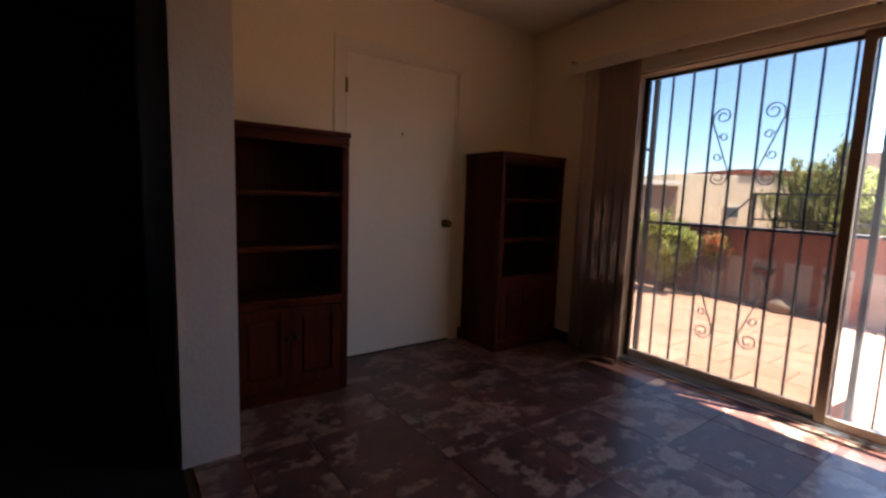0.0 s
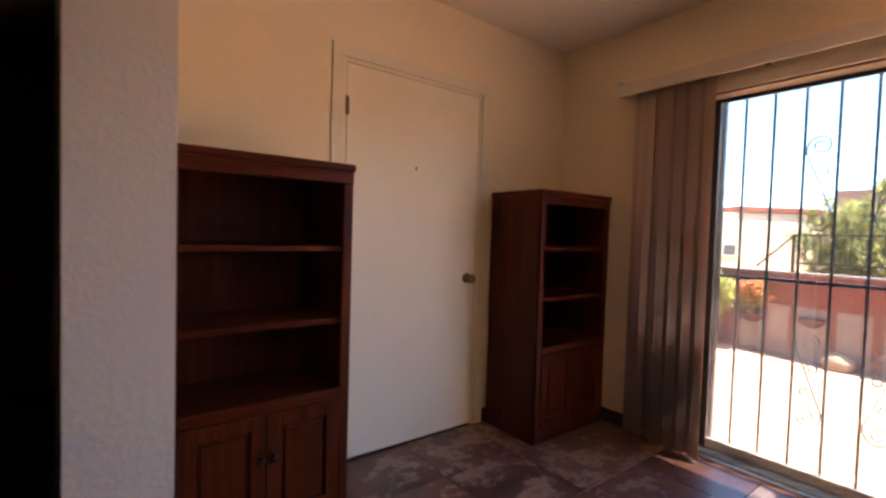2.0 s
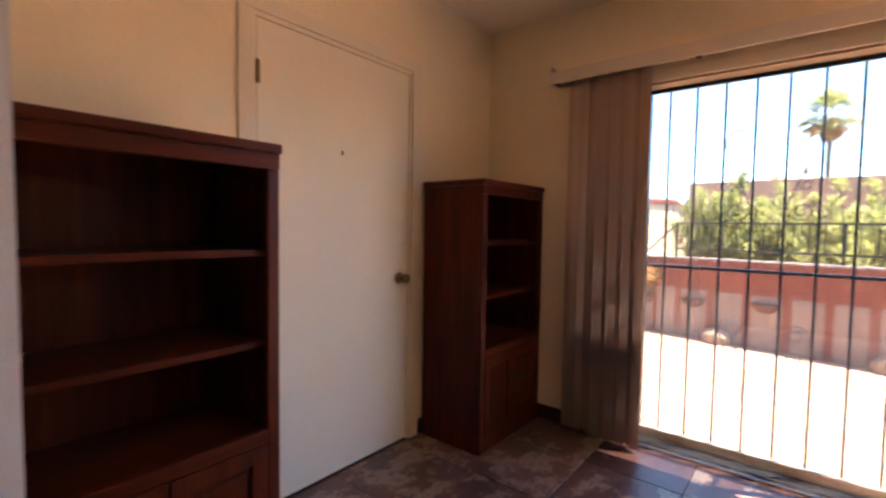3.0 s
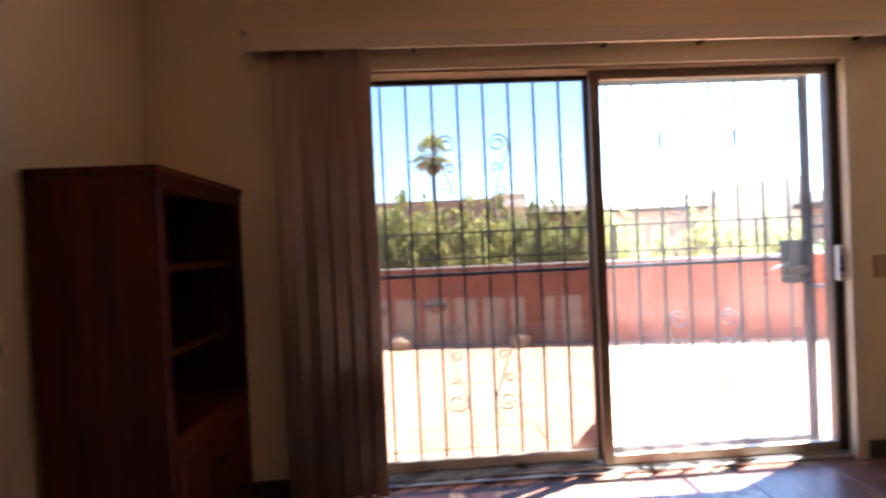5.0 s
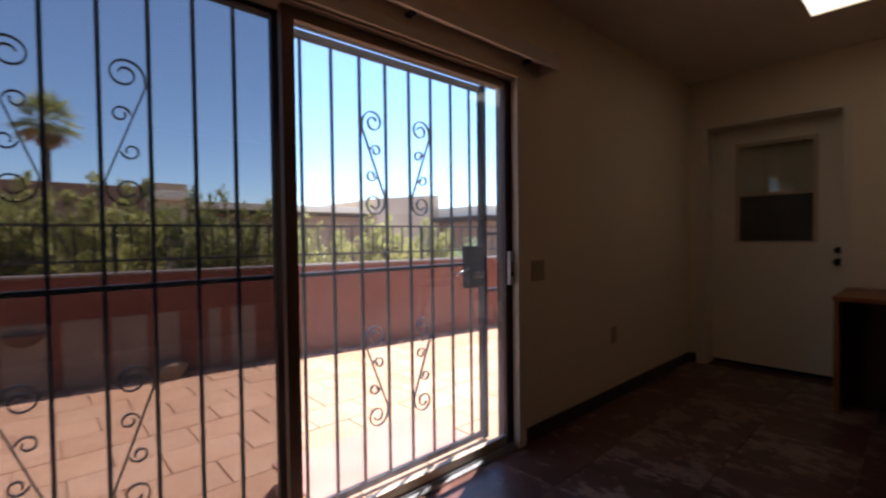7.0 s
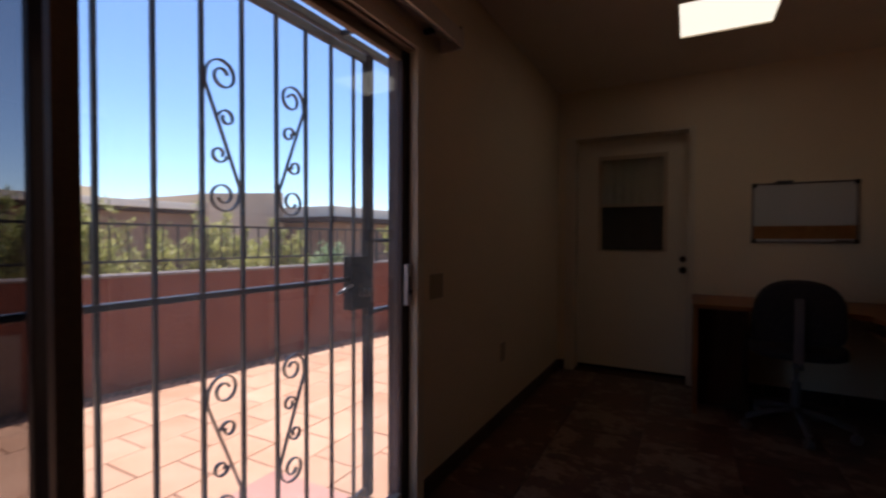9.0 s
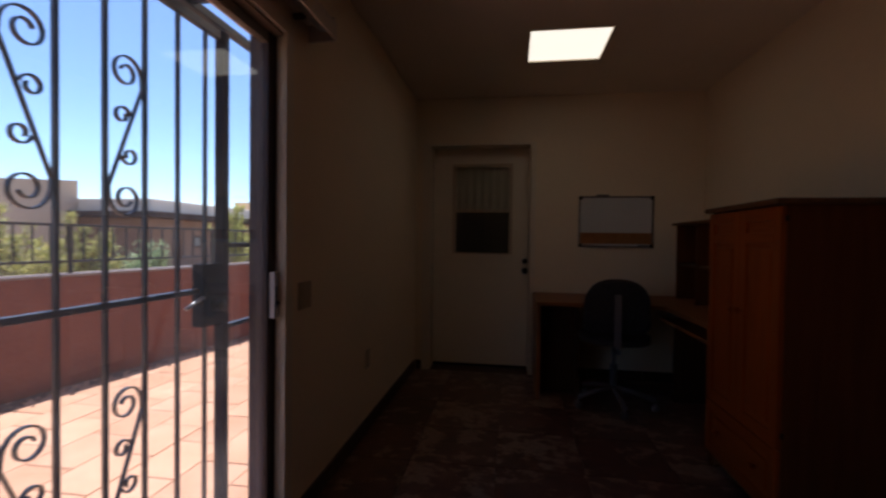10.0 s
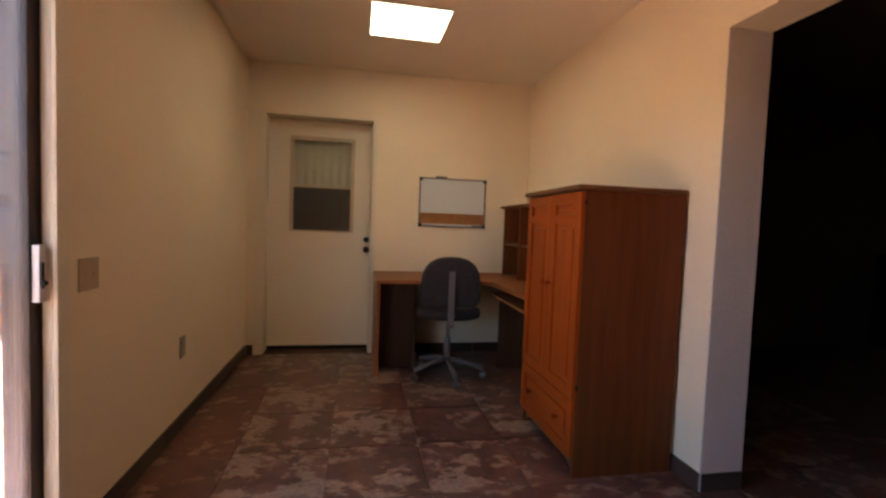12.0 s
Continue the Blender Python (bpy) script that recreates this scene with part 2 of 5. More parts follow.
BRONZE = metal("bronze_aluminium", (0.05, 0.033, 0.026), 0.5, 0.1, 0.3)
BLACKSTEEL = metal("black_painted_steel", (0.006, 0.006, 0.007), 0.7, 0.0, 0.1)
IRON = metal("black_wrought_iron", (0.014, 0.0135, 0.015), 0.32, 0.0, 0.5)
BRASS = metal("aged_brass", (0.22, 0.15, 0.07), 0.32)
DARKKNOB = metal("dark_bronze_knob", (0.05, 0.038, 0.03), 0.35)
STEEL = metal("satin_steel", (0.55, 0.55, 0.56), 0.35)
BOARDFRAME = metal("dull_board_frame", (0.24, 0.20, 0.19), 0.45, 0.6)
WHITEMETAL = painted("white_enamelled_metal", (0.62, 0.60, 0.58), 0.4, 20, 0.03, 0.05, 0.5)
CLEAR = pane_glass("clear_glass", (0.93, 0.95, 0.95), 1.0, 0.0)
# glare over the view is put into this pane as a whitish veil
VEILED = pane_glass("veiled_glass", (0.92, 0.95, 0.95), 1.0, 0.017, 0.034)
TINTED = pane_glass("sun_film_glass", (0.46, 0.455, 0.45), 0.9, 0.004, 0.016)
IVORY = painted("ivory_plastic", (0.45, 0.34, 0.22), 0.45, 20, 0.03, 0.04, 0.45)
BLACKGAP = painted("black_gap_plastic", (0.012, 0.012, 0.012), 0.8, 40, 0.1)
WHITEBOARD = painted("whiteboard_enamel", (0.62, 0.62, 0.60), 0.3, 8, 0.02, 0.08, 0.5)
CORK = speckled("cork", (0.30, 0.13, 0.045), (0.42, 0.20, 0.075), 120, 0.9, 0.4, False, 0.002)
GREYPLASTIC = painted("grey_plastic", (0.145, 0.125, 0.12), 0.45, 30, 0.05, 0.08, 0.45)
FABRIC = speckled("charcoal_fabric", (0.032, 0.026, 0.026), (0.055, 0.045, 0.044), 260, 0.95, 0.5, False, 0.002)
CURTAIN = painted("grey_curtain", (0.66, 0.58, 0.43), 0.9, 160, 0.3, 0.12)
STUCCO = speckled("terracotta_stucco", (0.140, 0.052, 0.036), (0.182, 0.073, 0.051), 26, 0.9, 0.5)
STUCCO_PATCH = speckled("pale_stucco", (0.185, 0.145, 0.130), (0.235, 0.185, 0.165), 26, 0.9, 0.5)
PAVER = speckled("terracotta_paver", (0.56, 0.295, 0.172), (0.69, 0.415, 0.27), 14, 0.8, 0.35, True)
PINKSTEP = speckled("red_concrete", (0.48, 0.225, 0.17), (0.58, 0.30, 0.235), 24, 0.8, 0.3)
SAND = speckled("sandy_ground", (0.40, 0.30, 0.21), (0.52, 0.40, 0.29), 8, 0.95, 0.6)
JOINT = speckled("paver_sand", (0.36, 0.205, 0.14), (0.46, 0.28, 0.195), 40, 0.95, 0.4)
GRAVEL = speckled("gravel_stone", (0.12, 0.075, 0.055), (0.30, 0.20, 0.15), 30, 0.9, 0.4)
ROCK = speckled("pale_rock", (0.16, 0.11, 0.075), (0.34, 0.25, 0.175), 9, 0.9, 0.8)
HOUSE_BROWN = speckled("brown_stucco", (0.24, 0.145, 0.10), (0.30, 0.185, 0.13), 6, 0.9, 0.3)
HOUSE_TAN = speckled("tan_stucco", (0.76, 0.57, 0.37), (0.83, 0.635, 0.425), 6, 0.9, 0.3)
HOUSE_SAND = speckled("sand_stucco", (0.29, 0.20, 0.11), (0.34, 0.24, 0.135), 6, 0.9, 0.3)
HOUSE_GREY = speckled("beige_stucco", (0.50, 0.365, 0.255), (0.58, 0.43, 0.305), 6, 0.9, 0.3)
COPING = speckled("red_coping", (0.26, 0.075, 0.045), (0.34, 0.11, 0.065), 10, 0.8, 0.3)
ROOFDARK = speckled("dark_fascia", (0.045, 0.028, 0.022), (0.07, 0.045, 0.035), 10, 0.8, 0.3)
PALEROOF = speckled("pale_flat_roof", (0.76, 0.65, 0.51), (0.86, 0.74, 0.59), 8, 0.9, 0.3)
WINDOWDARK = metal("window_glass_far", (0.12, 0.12, 0.125), 0.15, 0.2)
LEAF_OLIVE = leafy("olive_leaves", (0.095, 0.108, 0.028), (0.36, 0.345, 0.115))
LEAF_YELLOW = leafy("yellow_green_leaves", (0.155, 0.16, 0.038), (0.50, 0.455, 0.15))
LEAF_PALE = leafy("pale_green_leaves", (0.14, 0.21, 0.09), (0.40, 0.47, 0.25))
LEAF_LIME = leafy("lime_leaves", (0.15, 0.175, 0.035), (0.52, 0.50, 0.15))
LEAF_PALM = leafy("palm_fronds", (0.14, 0.165, 0.05), (0.40, 0.38, 0.14))
LEAF_DRY = leafy("dry_fronds", (0.20, 0.12, 0.06), (0.42, 0.27, 0.15))
FLOWER = leafy("coral_flowers", (0.55, 0.12, 0.10), (0.75, 0.28, 0.18))
BARK = speckled("bark", (0.09, 0.065, 0.045), (0.16, 0.12, 0.085), 30, 0.95, 0.8)
POT = speckled("dark_clay", (0.075, 0.036, 0.028), (0.13, 0.065, 0.05), 30, 0.85, 0.3)


def vane_cloth(name):
    m, n, l, b = shader(name, 0.75, 0, 0.25)
    v = coords(n, l, (60, 60, 0.7), per_object=True)
    f = noise_tex(n, l, v, 1.0, 3)
    l.new(ramp(n, l, f, [(0.3, (0.70, 0.51, 0.43)), (0.7, (0.86, 0.67, 0.57))]), b.inputs["Base Color"])
    tl = n.new("ShaderNodeBsdfTranslucent")
    tl.inputs["Color"].default_value = (0.54, 0.35, 0.27, 1)
    mx = n.new("ShaderNodeMixShader")
    mx.inputs[0].default_value = 0.35
    l.new(b.outputs[0], mx.inputs[1])
    l.new(tl.outputs[0], mx.inputs[2])
    l.new(mx.outputs[0], n["Material Output"].inputs["Surface"])
    return m


VANE = vane_cloth("vertical_vane_cloth")


def lit_panel(name, c, strength):
    m, n, l, b = shader(name, 0.5)
    b.inputs["Base Color"].default_value = (0.8, 0.8, 0.8, 1)
    b.inputs["Emission Color"].default_value = (*c, 1)
    b.inputs["Emission Strength"].default_value = strength
    return m


SKYLIGHT = lit_panel("skylight_diffuser", (1.0, 0.93, 0.72), 0.47)

# ---------------------------------------------------------------- building helpers


def box(bm, x0, y0, z0, x1, y1, z1, bevel=0.0):
    """An axis-aligned block between two corners, added to bm."""
    r = bmesh.ops.create_cube(bm, size=1.0)
    vs = r["verts"]
    bmesh.ops.scale(bm, vec=(abs(x1 - x0), abs(y1 - y0), abs(z1 - z0)), verts=vs)
    bmesh.ops.translate(bm, vec=((x0 + x1) / 2, (y0 + y1) / 2, (z0 + z1) / 2), verts=vs)
    if bevel:
        es = list({e for v in vs for e in v.link_edges})
        bmesh.ops.bevel(bm, geom=es, offset=bevel, segments=2, affect="EDGES", profile=0.6)
    return vs


def block(x0, y0, z0, x1, y1, z1, bevel=0.0):
    bm = bmesh.new()
    box(bm, x0, y0, z0, x1, y1, z1, bevel)
    return bm


def rod(bm, a, b, r, sides=8, r2=None):
    """A round bar from a to b."""
    a, b = Vector(a), Vector(b)
    d = b - a
    m = Matrix.Translation((a + b) / 2) @ d.to_track_quat("Z", "Y").to_matrix().to_4x4()
    bmesh.ops.create_cone(bm, cap_ends=True, segments=sides, radius1=r, radius2=r if r2 is None else r2, depth=d.length, matrix=m)


def turned(bm, profile, sides=20, m=None):
    """A turned body from (radius, height) pairs about z."""
    m = m or Matrix.Identity(4)
    rings = []
    for r, h in profile:
        rings.append([bm.verts.new(m @ Vector((r * math.cos(2 * math.pi * i / sides), r * math.sin(2 * math.pi * i / sides), h))) for i in range(sides)])
    for p, q in zip(rings, rings[1:]):
        for i in range(sides):
            j = (i + 1) % sides
            bm.faces.new((p[i], p[j], q[j], q[i]))
    bm.faces.new(list(reversed(rings[0])))
    bm.faces.new(rings[-1])


def tube(bm, points, r, sides=6):
    """A bent bar along a line of points."""
    pts = [Vector(p) for p in points]
    rings = []
    side = None
    for i, p in enumerate(pts):
        d = (pts[min(i + 1, len(pts) - 1)] - pts[max(i - 1, 0)]).normalized()
        up = Vector((0, 1, 0)) if abs(d.y) < 0.9 else Vector((1, 0, 0))
        s = d.cross(up).normalized()
        u = s.cross(d)
        rings.append([bm.verts.new(p + r * (math.cos(2 * math.pi * k / sides) * s + math.sin(2 * math.pi * k / sides) * u)) for k in range(sides)])
    for p, q in zip(rings, rings[1:]):
        for k in range(sides):
            j = (k + 1) % sides
            bm.faces.new((p[k], p[j], q[j], q[k]))
    bm.faces.new(list(reversed(rings[0])))
    bm.faces.new(rings[-1])


def mesh_of(name, bm, material, smooth=False):
    bmesh.ops.recalc_face_normals(bm, faces=bm.faces)
    me = bpy.data.meshes.new(name)
    bm.to_mesh(me)
    bm.free()
    me.materials.append(material)
    if smooth:
        me.shade_smooth()
    return me


def part(name, bm, material, parent=None, label="", smooth=False):
    ob = new(name, mesh_of(name, bm, material, smooth))
    if parent is not None:
        ob.parent = parent
        ob.matrix_parent_inverse = Matrix.Translation(-parent.location) if parent.type == "EMPTY" and parent.parent is None else Matrix.Identity(4)
    if label:
        ob["label"] = label
    return ob


def thing(name, label, category, at=(0, 0, 0), group="", kind=""):
    """An Empty at the base of a thing; its parts are given in world coordinates."""
    ob = new(name)
    ob.empty_display_size = 0.1
    ob.location = at
    return tagged(ob, label, category, group, kind)


def structure(name, bm, material, label="", category="wall"):
    return tagged(part(name, bm, material), label, category, "", "structure")


# ---------------------------------------------------------------- the room
L, W, H = 5.80, 2.473, 2.47          # length, width and height of the room
NT = 0.140                           # thickness of the outer north wall
T = 0.212                            # thickness of the inner south wall
DX0, DX1, DH = 0.94, 3.380, 1.975    # opening of the sliding door
OX0, OX1, OH = 0.812, 3.490, 2.057    # opening to the dark room
RX0, RY0 = -2.1, -6.6                # far corner of the dark room

# west wall with the panel door's opening
WD0, WD1, WDH = -1.672, -0.758, 2.03
bm = bmesh.new()
box(bm, -0.14, -W, 0, 0, WD0, H)
box(bm, -0.14, WD1, 0, 0, 0, H)
box(bm, -0.14, WD0, WDH, 0, WD1, H)
structure("wall_west", bm, CREAM, "cream textured wall around the panel door")
# north wall with the sliding door's opening
bm = bmesh.new()
box(bm, RX0 - 0.2, 0, -0.1, DX0, NT, 2.9)
box(bm, DX1, 0, -0.1, 8.0, NT, 2.9)
box(bm, DX0, 0, DH, DX1, NT, 2.9)
box(bm, DX0, 0, -0.1, DX1, NT, -0.004)
structure("wall_north", bm, CREAM, "cream textured wall around the sliding patio door")
# east wall with the half-glazed door's opening
ED0, ED1, EDH = -1.052, -0.126, 2.068
bm = bmesh.new()
box(bm, L, -W - T, 0, L + 0.16, ED0, H)
box(bm, L, ED1, 0, L + 0.16, 0, H)
box(bm, L, ED0, EDH, L + 0.16, ED1, H)
structure("wall_east", bm, CREAM, "cream textured end wall around the half-glazed door")
# south wall with the wide opening
bm = bmesh.new()
box(bm, RX0, -W - T, 0, OX0, -W, H, 0)
box(bm, OX1, -W - T, 0, L, -W, H, 0)
box(bm, OX0, -W - T, OH, OX1, -W, H, 0)
structure("wall_south", bm, CREAM, "cream textured wall with a wide open passage")
# ceiling of both rooms, open at the skylight
SX0, SX1, SY0, SY1 = 4.528, 5.035, -1.472, -0.962
bm = bmesh.new()
box(bm, RX0, RY0, H, SX0, 0, H + 0.14)
box(bm, SX1, RY0, H, 8.0, 0, H + 0.14)
box(bm, SX0, RY0, H, SX1, SY0, H + 0.14)
box(bm, SX0, SY1, H, SX1, 0, H + 0.14)
structure("ceiling", bm, CEIL, "off-white textured ceiling with a square skylight", "ceiling")
# unseen slab added above the ceiling to keep skylight and sun out
structure("roof", block(RX0 - 0.3, RY0 - 0.3, 2.9, 8.2, 0.22, 3.0), HOUSE_TAN, "unseen roof slab added to block the sky", "roof")
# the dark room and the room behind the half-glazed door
# the unlit room's darkness is put into its wall, floor and ceiling colours
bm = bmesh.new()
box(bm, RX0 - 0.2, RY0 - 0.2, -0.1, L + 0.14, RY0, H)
structure("wall_dark_south", bm, DARKWALL, "wall of the unlit room, coloured dark for its shade")
structure("wall_dark_east", block(L, RY0, -0.1, L + 0.14, -W - T, H), DARKWALL, "side wall of the unlit room, coloured dark for its shade")
bm = bmesh.new()
WY0, WY1, WZ0, WZ1 = -4.14, -3.625, 0.79, 2.12
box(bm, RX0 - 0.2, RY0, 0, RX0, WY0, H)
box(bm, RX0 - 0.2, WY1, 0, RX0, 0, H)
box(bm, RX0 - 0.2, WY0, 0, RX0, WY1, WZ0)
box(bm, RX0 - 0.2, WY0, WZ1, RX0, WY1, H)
structure("wall_dark_west", bm, DARKWALL, "wall with a window in the unlit room, coloured dark for its shade")
# thin linings added to carry the jambs' shade in their colour
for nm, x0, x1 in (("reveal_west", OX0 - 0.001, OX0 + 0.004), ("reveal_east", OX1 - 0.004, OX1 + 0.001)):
    structure(nm, block(x0, -W - T - 0.0015, 0.0, x1, -W + 0.0015, OH - 0.002), REVEAL, "lining on the passage reveal, greyed for its dimmer light", "wall")
# added dark sheet under the shared ceiling, to cut the bounced light
structure("ceiling_dark", block(RX0, RY0 + 0.03, H - 0.014, L, -W - T - 0.013, H - 0.002), DARKWALL, "near-black ceiling sheet added to darken the unlit room", "ceiling")
# guessed wainscot for the darker lower part of the wall
structure("wainscot", block(RX0 + 0.01, RY0, 0, L - 0.01, RY0 + 0.03, 1.02, 0.004), DARKPANEL, "near-black lower band built as a wainscot in the unlit room", "wainscot")
# dark linings added over the cream wall's back for the same shade
structure("wall_dark_lining", block(RX0, -W - T - 0.012, 0.0, OX0 - 0.004, -W - T - 0.002, H - 0.002), DARKWALL, "thin dark lining added for shade on the back of the passage wall")
structure("wall_dark_lining_east", block(OX1 + 0.004, -W - T - 0.012, 0.0, L - 0.002, -W - T - 0.002, H - 0.002), DARKWALL, "thin dark lining added for shade on the back of the passage wall")
# unseen walls added so that the door's glass looks into darkness
bm = bmesh.new()
box(bm, 7.8, RY0, 0, 8.0, 0, H)
box(bm, L + 0.14, RY0, 0, 7.8, RY0 + 0.1, H)
structure("wall_garage", bm, DARKWALL, "unseen dark wall added behind the half-glazed door")
structure("floor", block(RX0, RY0, -0.1, 8.0, 0.0, -0.012), GROUT, "dark grout bed under slate-look tiles", "floor")
structure("floor_dark_room", block(RX0, RY0, -0.011, OX0 + 0.295, -W - T, 0.0), DARKFLOOR, "floor of the unlit room, coloured near-black for its shade", "floor")

win = thing("window_1", "plain window with a thin frame in the unlit room", "window", (RX0, WY0, WZ0), kind="structure")
bm = bmesh.new()
box(bm, RX0 - 0.12, WY0, WZ0, RX0 - 0.06, WY0 + 0.05, WZ1)
box(bm, RX0 - 0.12, WY1 - 0.05, WZ0, RX0 - 0.06, WY1, WZ1)
box(bm, RX0 - 0.119, WY0 + 0.05, WZ0, RX0 - 0.061, WY1 - 0.05, WZ0 + 0.05)
box(bm, RX0 - 0.119, WY0 + 0.05, WZ1 - 0.05, RX0 - 0.061, WY1 - 0.05, WZ1)
part("window_frame", bm, BRONZE, win)
# sun film added on this pane to dim the bright house outside
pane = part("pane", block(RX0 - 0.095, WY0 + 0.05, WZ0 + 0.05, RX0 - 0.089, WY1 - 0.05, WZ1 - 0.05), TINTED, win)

skylight = thing("skylight", "square white skylight diffuser flush in the ceiling", "skylight", (SX0, SY0, H), kind="structure")
bm = bmesh.new()
for x0, y0, x1, y1 in ((SX0, SY0, SX0 + 0.012, SY1), (SX1 - 0.012, SY0, SX1, SY1), (SX0 + 0.012, SY0, SX1 - 0.012, SY0 + 0.012), (SX0 + 0.012, SY1 - 0.012, SX1 - 0.012, SY1)):
    box(bm, x0, y0, H - 0.003, x1, y1, H + 0.03)
part("frame", bm, TRIMPAINT, skylight)
part("diffuser", block(SX0 + 0.012, SY0 + 0.012, H + 0.006, SX1 - 0.012, SY1 - 0.012, H + 0.012), SKYLIGHT, skylight, "glowing white acrylic diffuser")

# ---------------------------------------------------------------- doors
wd = thing("door_1", "closed flush cream door with a dark bronze knob", "door", (0, (WD0 + WD1) / 2, 0), kind="structure")
part("slab", block(-0.047, WD0 + 0.0215, 0.012, -0.004, WD1 - 0.0215, WDH - 0.0195, 0.002), DOORPAINT, wd)
bm = bmesh.new()
box(bm, -0.14, WD0, 0, -0.001, WD0 + 0.019, WDH)
box(bm, -0.14, WD1 - 0.019, 0, -0.001, WD1, WDH)
box(bm, -0.14, WD0 + 0.019, WDH - 0.017, -0.001, WD1 - 0.019, WDH)
part("jamb", bm, TRIMPAINT, wd)
bm = bmesh.new()
box(bm, 0, WD0 - 0.062, 0, 0.011, WD0 + 0.004, WDH + 0.002, 0.003)
box(bm, 0, WD1 - 0.004, 0, 0.011, WD1 + 0.062, WDH + 0.002, 0.003)
box(bm, 0, WD0 - 0.062, WDH + 0.002, 0.011, WD1 + 0.062, WDH + 0.062, 0.003)
part("casing", bm, TRIMPAINT, wd)
# black strip stands in for the shade in the gap below the door
part("sweep", block(-0.05, WD0 + 0.024, 0.0, -0.02, WD1 - 0.024, 0.011), BLACKGAP, wd)
for z in (0.25, 1.02, 1.80):
    bm = bmesh.new()
    rod(bm, (0.002, WD0 + 0.020, z - 0.045), (0.002, WD0 + 0.020, z + 0.045), 0.006)
    box(bm, -0.0038, WD0 + 0.0225, z - 0.044, -0.0022, WD0 + 0.034, z + 0.044)
    part("hinge", bm, BRASS, wd, "aged brass hinge")
bm = bmesh.new()
turned(bm, [(0.030, 0.0), (0.031, 0.006), (0.013, 0.012), (0.011, 0.03), (0.022, 0.038), (0.028, 0.05), (0.024, 0.062), (0.010, 0.066)], 20,
       Matrix.Translation((-0.004, -0.846, 0.916)) @ Matrix.Rotation(math.pi / 2, 4, "Y"))
part("knob", bm, BRASS, wd, "aged brass round knob", True)
part("hook", block(-0.004, -1.235, 1.525, 0.001, -1.228, 1.545, 0.001), DARKKNOB, wd, "small dark nail mark")

ed = thing("door_2", "cream half-glazed door with a curtain behind its upper pane", "door", (L, (ED0 + ED1) / 2, 0), kind="structure")
EX = L + 0.165
GY0, GY1, GZ0, GZ1 = -0.861, -0.342, 1.065, 1.886
bm = bmesh.new()
box(bm, EX, ED0 + 0.02, 0.03, EX + 0.042, GY0, EDH - 0.02)
box(bm, EX, GY1, 0.03, EX + 0.042, ED1 - 0.02, EDH - 0.02)
box(bm, EX, GY0, 0.03, EX + 0.042, GY1, GZ0)
box(bm, EX, GY0, GZ1, EX + 0.042, GY1, EDH - 0.02)
part("slab", bm, DOORPAINT, ed)
bm = bmesh.new()
box(bm, L + 0.001, ED0, 0, L + 0.30, ED0 + 0.019, EDH)
box(bm, L + 0.001, ED1 - 0.019, 0, L + 0.30, ED1, EDH)
box(bm, L + 0.001, ED0 + 0.019, EDH - 0.019, L + 0.30, ED1 - 0.019, EDH)
part("jamb", bm, TRIMPAINT, ed)
bm = bmesh.new()
box(bm, L - 0.012, ED1 - 0.003, 0, L, ED1 + 0.06, EDH + 0.0, 0.003)
box(bm, L - 0.012, ED0 - 0.03, 0, L, ED0 + 0.003, EDH + 0.0, 0.003)
part("casing", bm, TRIMPAINT, ed)
wf = part("sash", bmesh.new(), SASHPAINT, ed)
bm = bmesh.new()
for y0, z0, y1, z1 in ((GY0 - 0.02, GZ0 - 0.0, GY0 + 0.012, GZ1), (GY1 - 0.012, GZ0, GY1 + 0.02, GZ1), (GY0 - 0.02, GZ1 - 0.012, GY1 + 0.02, GZ1 + 0.022), (GY0 + 0.012, GZ0, GY1 - 0.012, GZ0 + 0.012)):
    box(bm, EX - 0.012, y0, z0, EX - 0.001, y1, z1, 0.003)
box(bm, EX - 0.016, GY0 - 0.004, 1.456, EX + 0.004, GY1 + 0.004, 1.480, 0.003)
bm.to_mesh(wf.data)
bm.free()
for z0, z1 in ((GZ0 + 0.012, 1.456), (1.480, GZ1 - 0.012)):
    g = part("pane", block(EX + 0.012, GY0 + 0.004, z0, EX + 0.016, GY1 - 0.004, z1), CLEAR, ed)
    g.visible_shadow = False
# gathered curtain behind the glass
bm = bmesh.new()
rows = [(GZ0 - 0.02, 0.026), (GZ1 + 0.02, 0.02)]
cols = 90
grid = []
for z, amp in rows:
    grid.append([bm.verts.new((EX + 0.046 + amp * 0.22 * math.sin(i * 0.55) + 0.002 * math.sin(i * 1.9), GY0 - 0.03 + (GY1 - GY0 + 0.06) * i / cols, z)) for i in range(cols + 1)])
for i in range(cols):
    bm.faces.new((grid[0][i], grid[0][i + 1], grid[1][i + 1], grid[1][i]))
cur = part("curtain", bm, CURTAIN, ed, "gathered grey curtain behind the glass", True)
sol = cur.modifiers.new("thickness", "SOLIDIFY")
sol.thickness = 0.002
# the insect screen over the lower pane
SCREEN = bpy.data.materials.new("insect_screen")
SCREEN.use_nodes = True
sn, sl = SCREEN.node_tree.nodes, SCREEN.node_tree.links
gaps = sn.new("ShaderNodeBsdfTransparent")
weave = sn.new("ShaderNodeMixShader")
weave.inputs[0].default_value = 0.55
sn["Principled BSDF"].inputs["Base Color"].default_value = (0.085, 0.07, 0.058, 1)
sn["Principled BSDF"].inputs["Roughness"].default_value = 0.7
sl.new(gaps.outputs[0], weave.inputs[1])
sl.new(sn["Principled BSDF"].outputs[0], weave.inputs[2])
sl.new(weave.outputs[0], sn["Material Output"].inputs["Surface"])
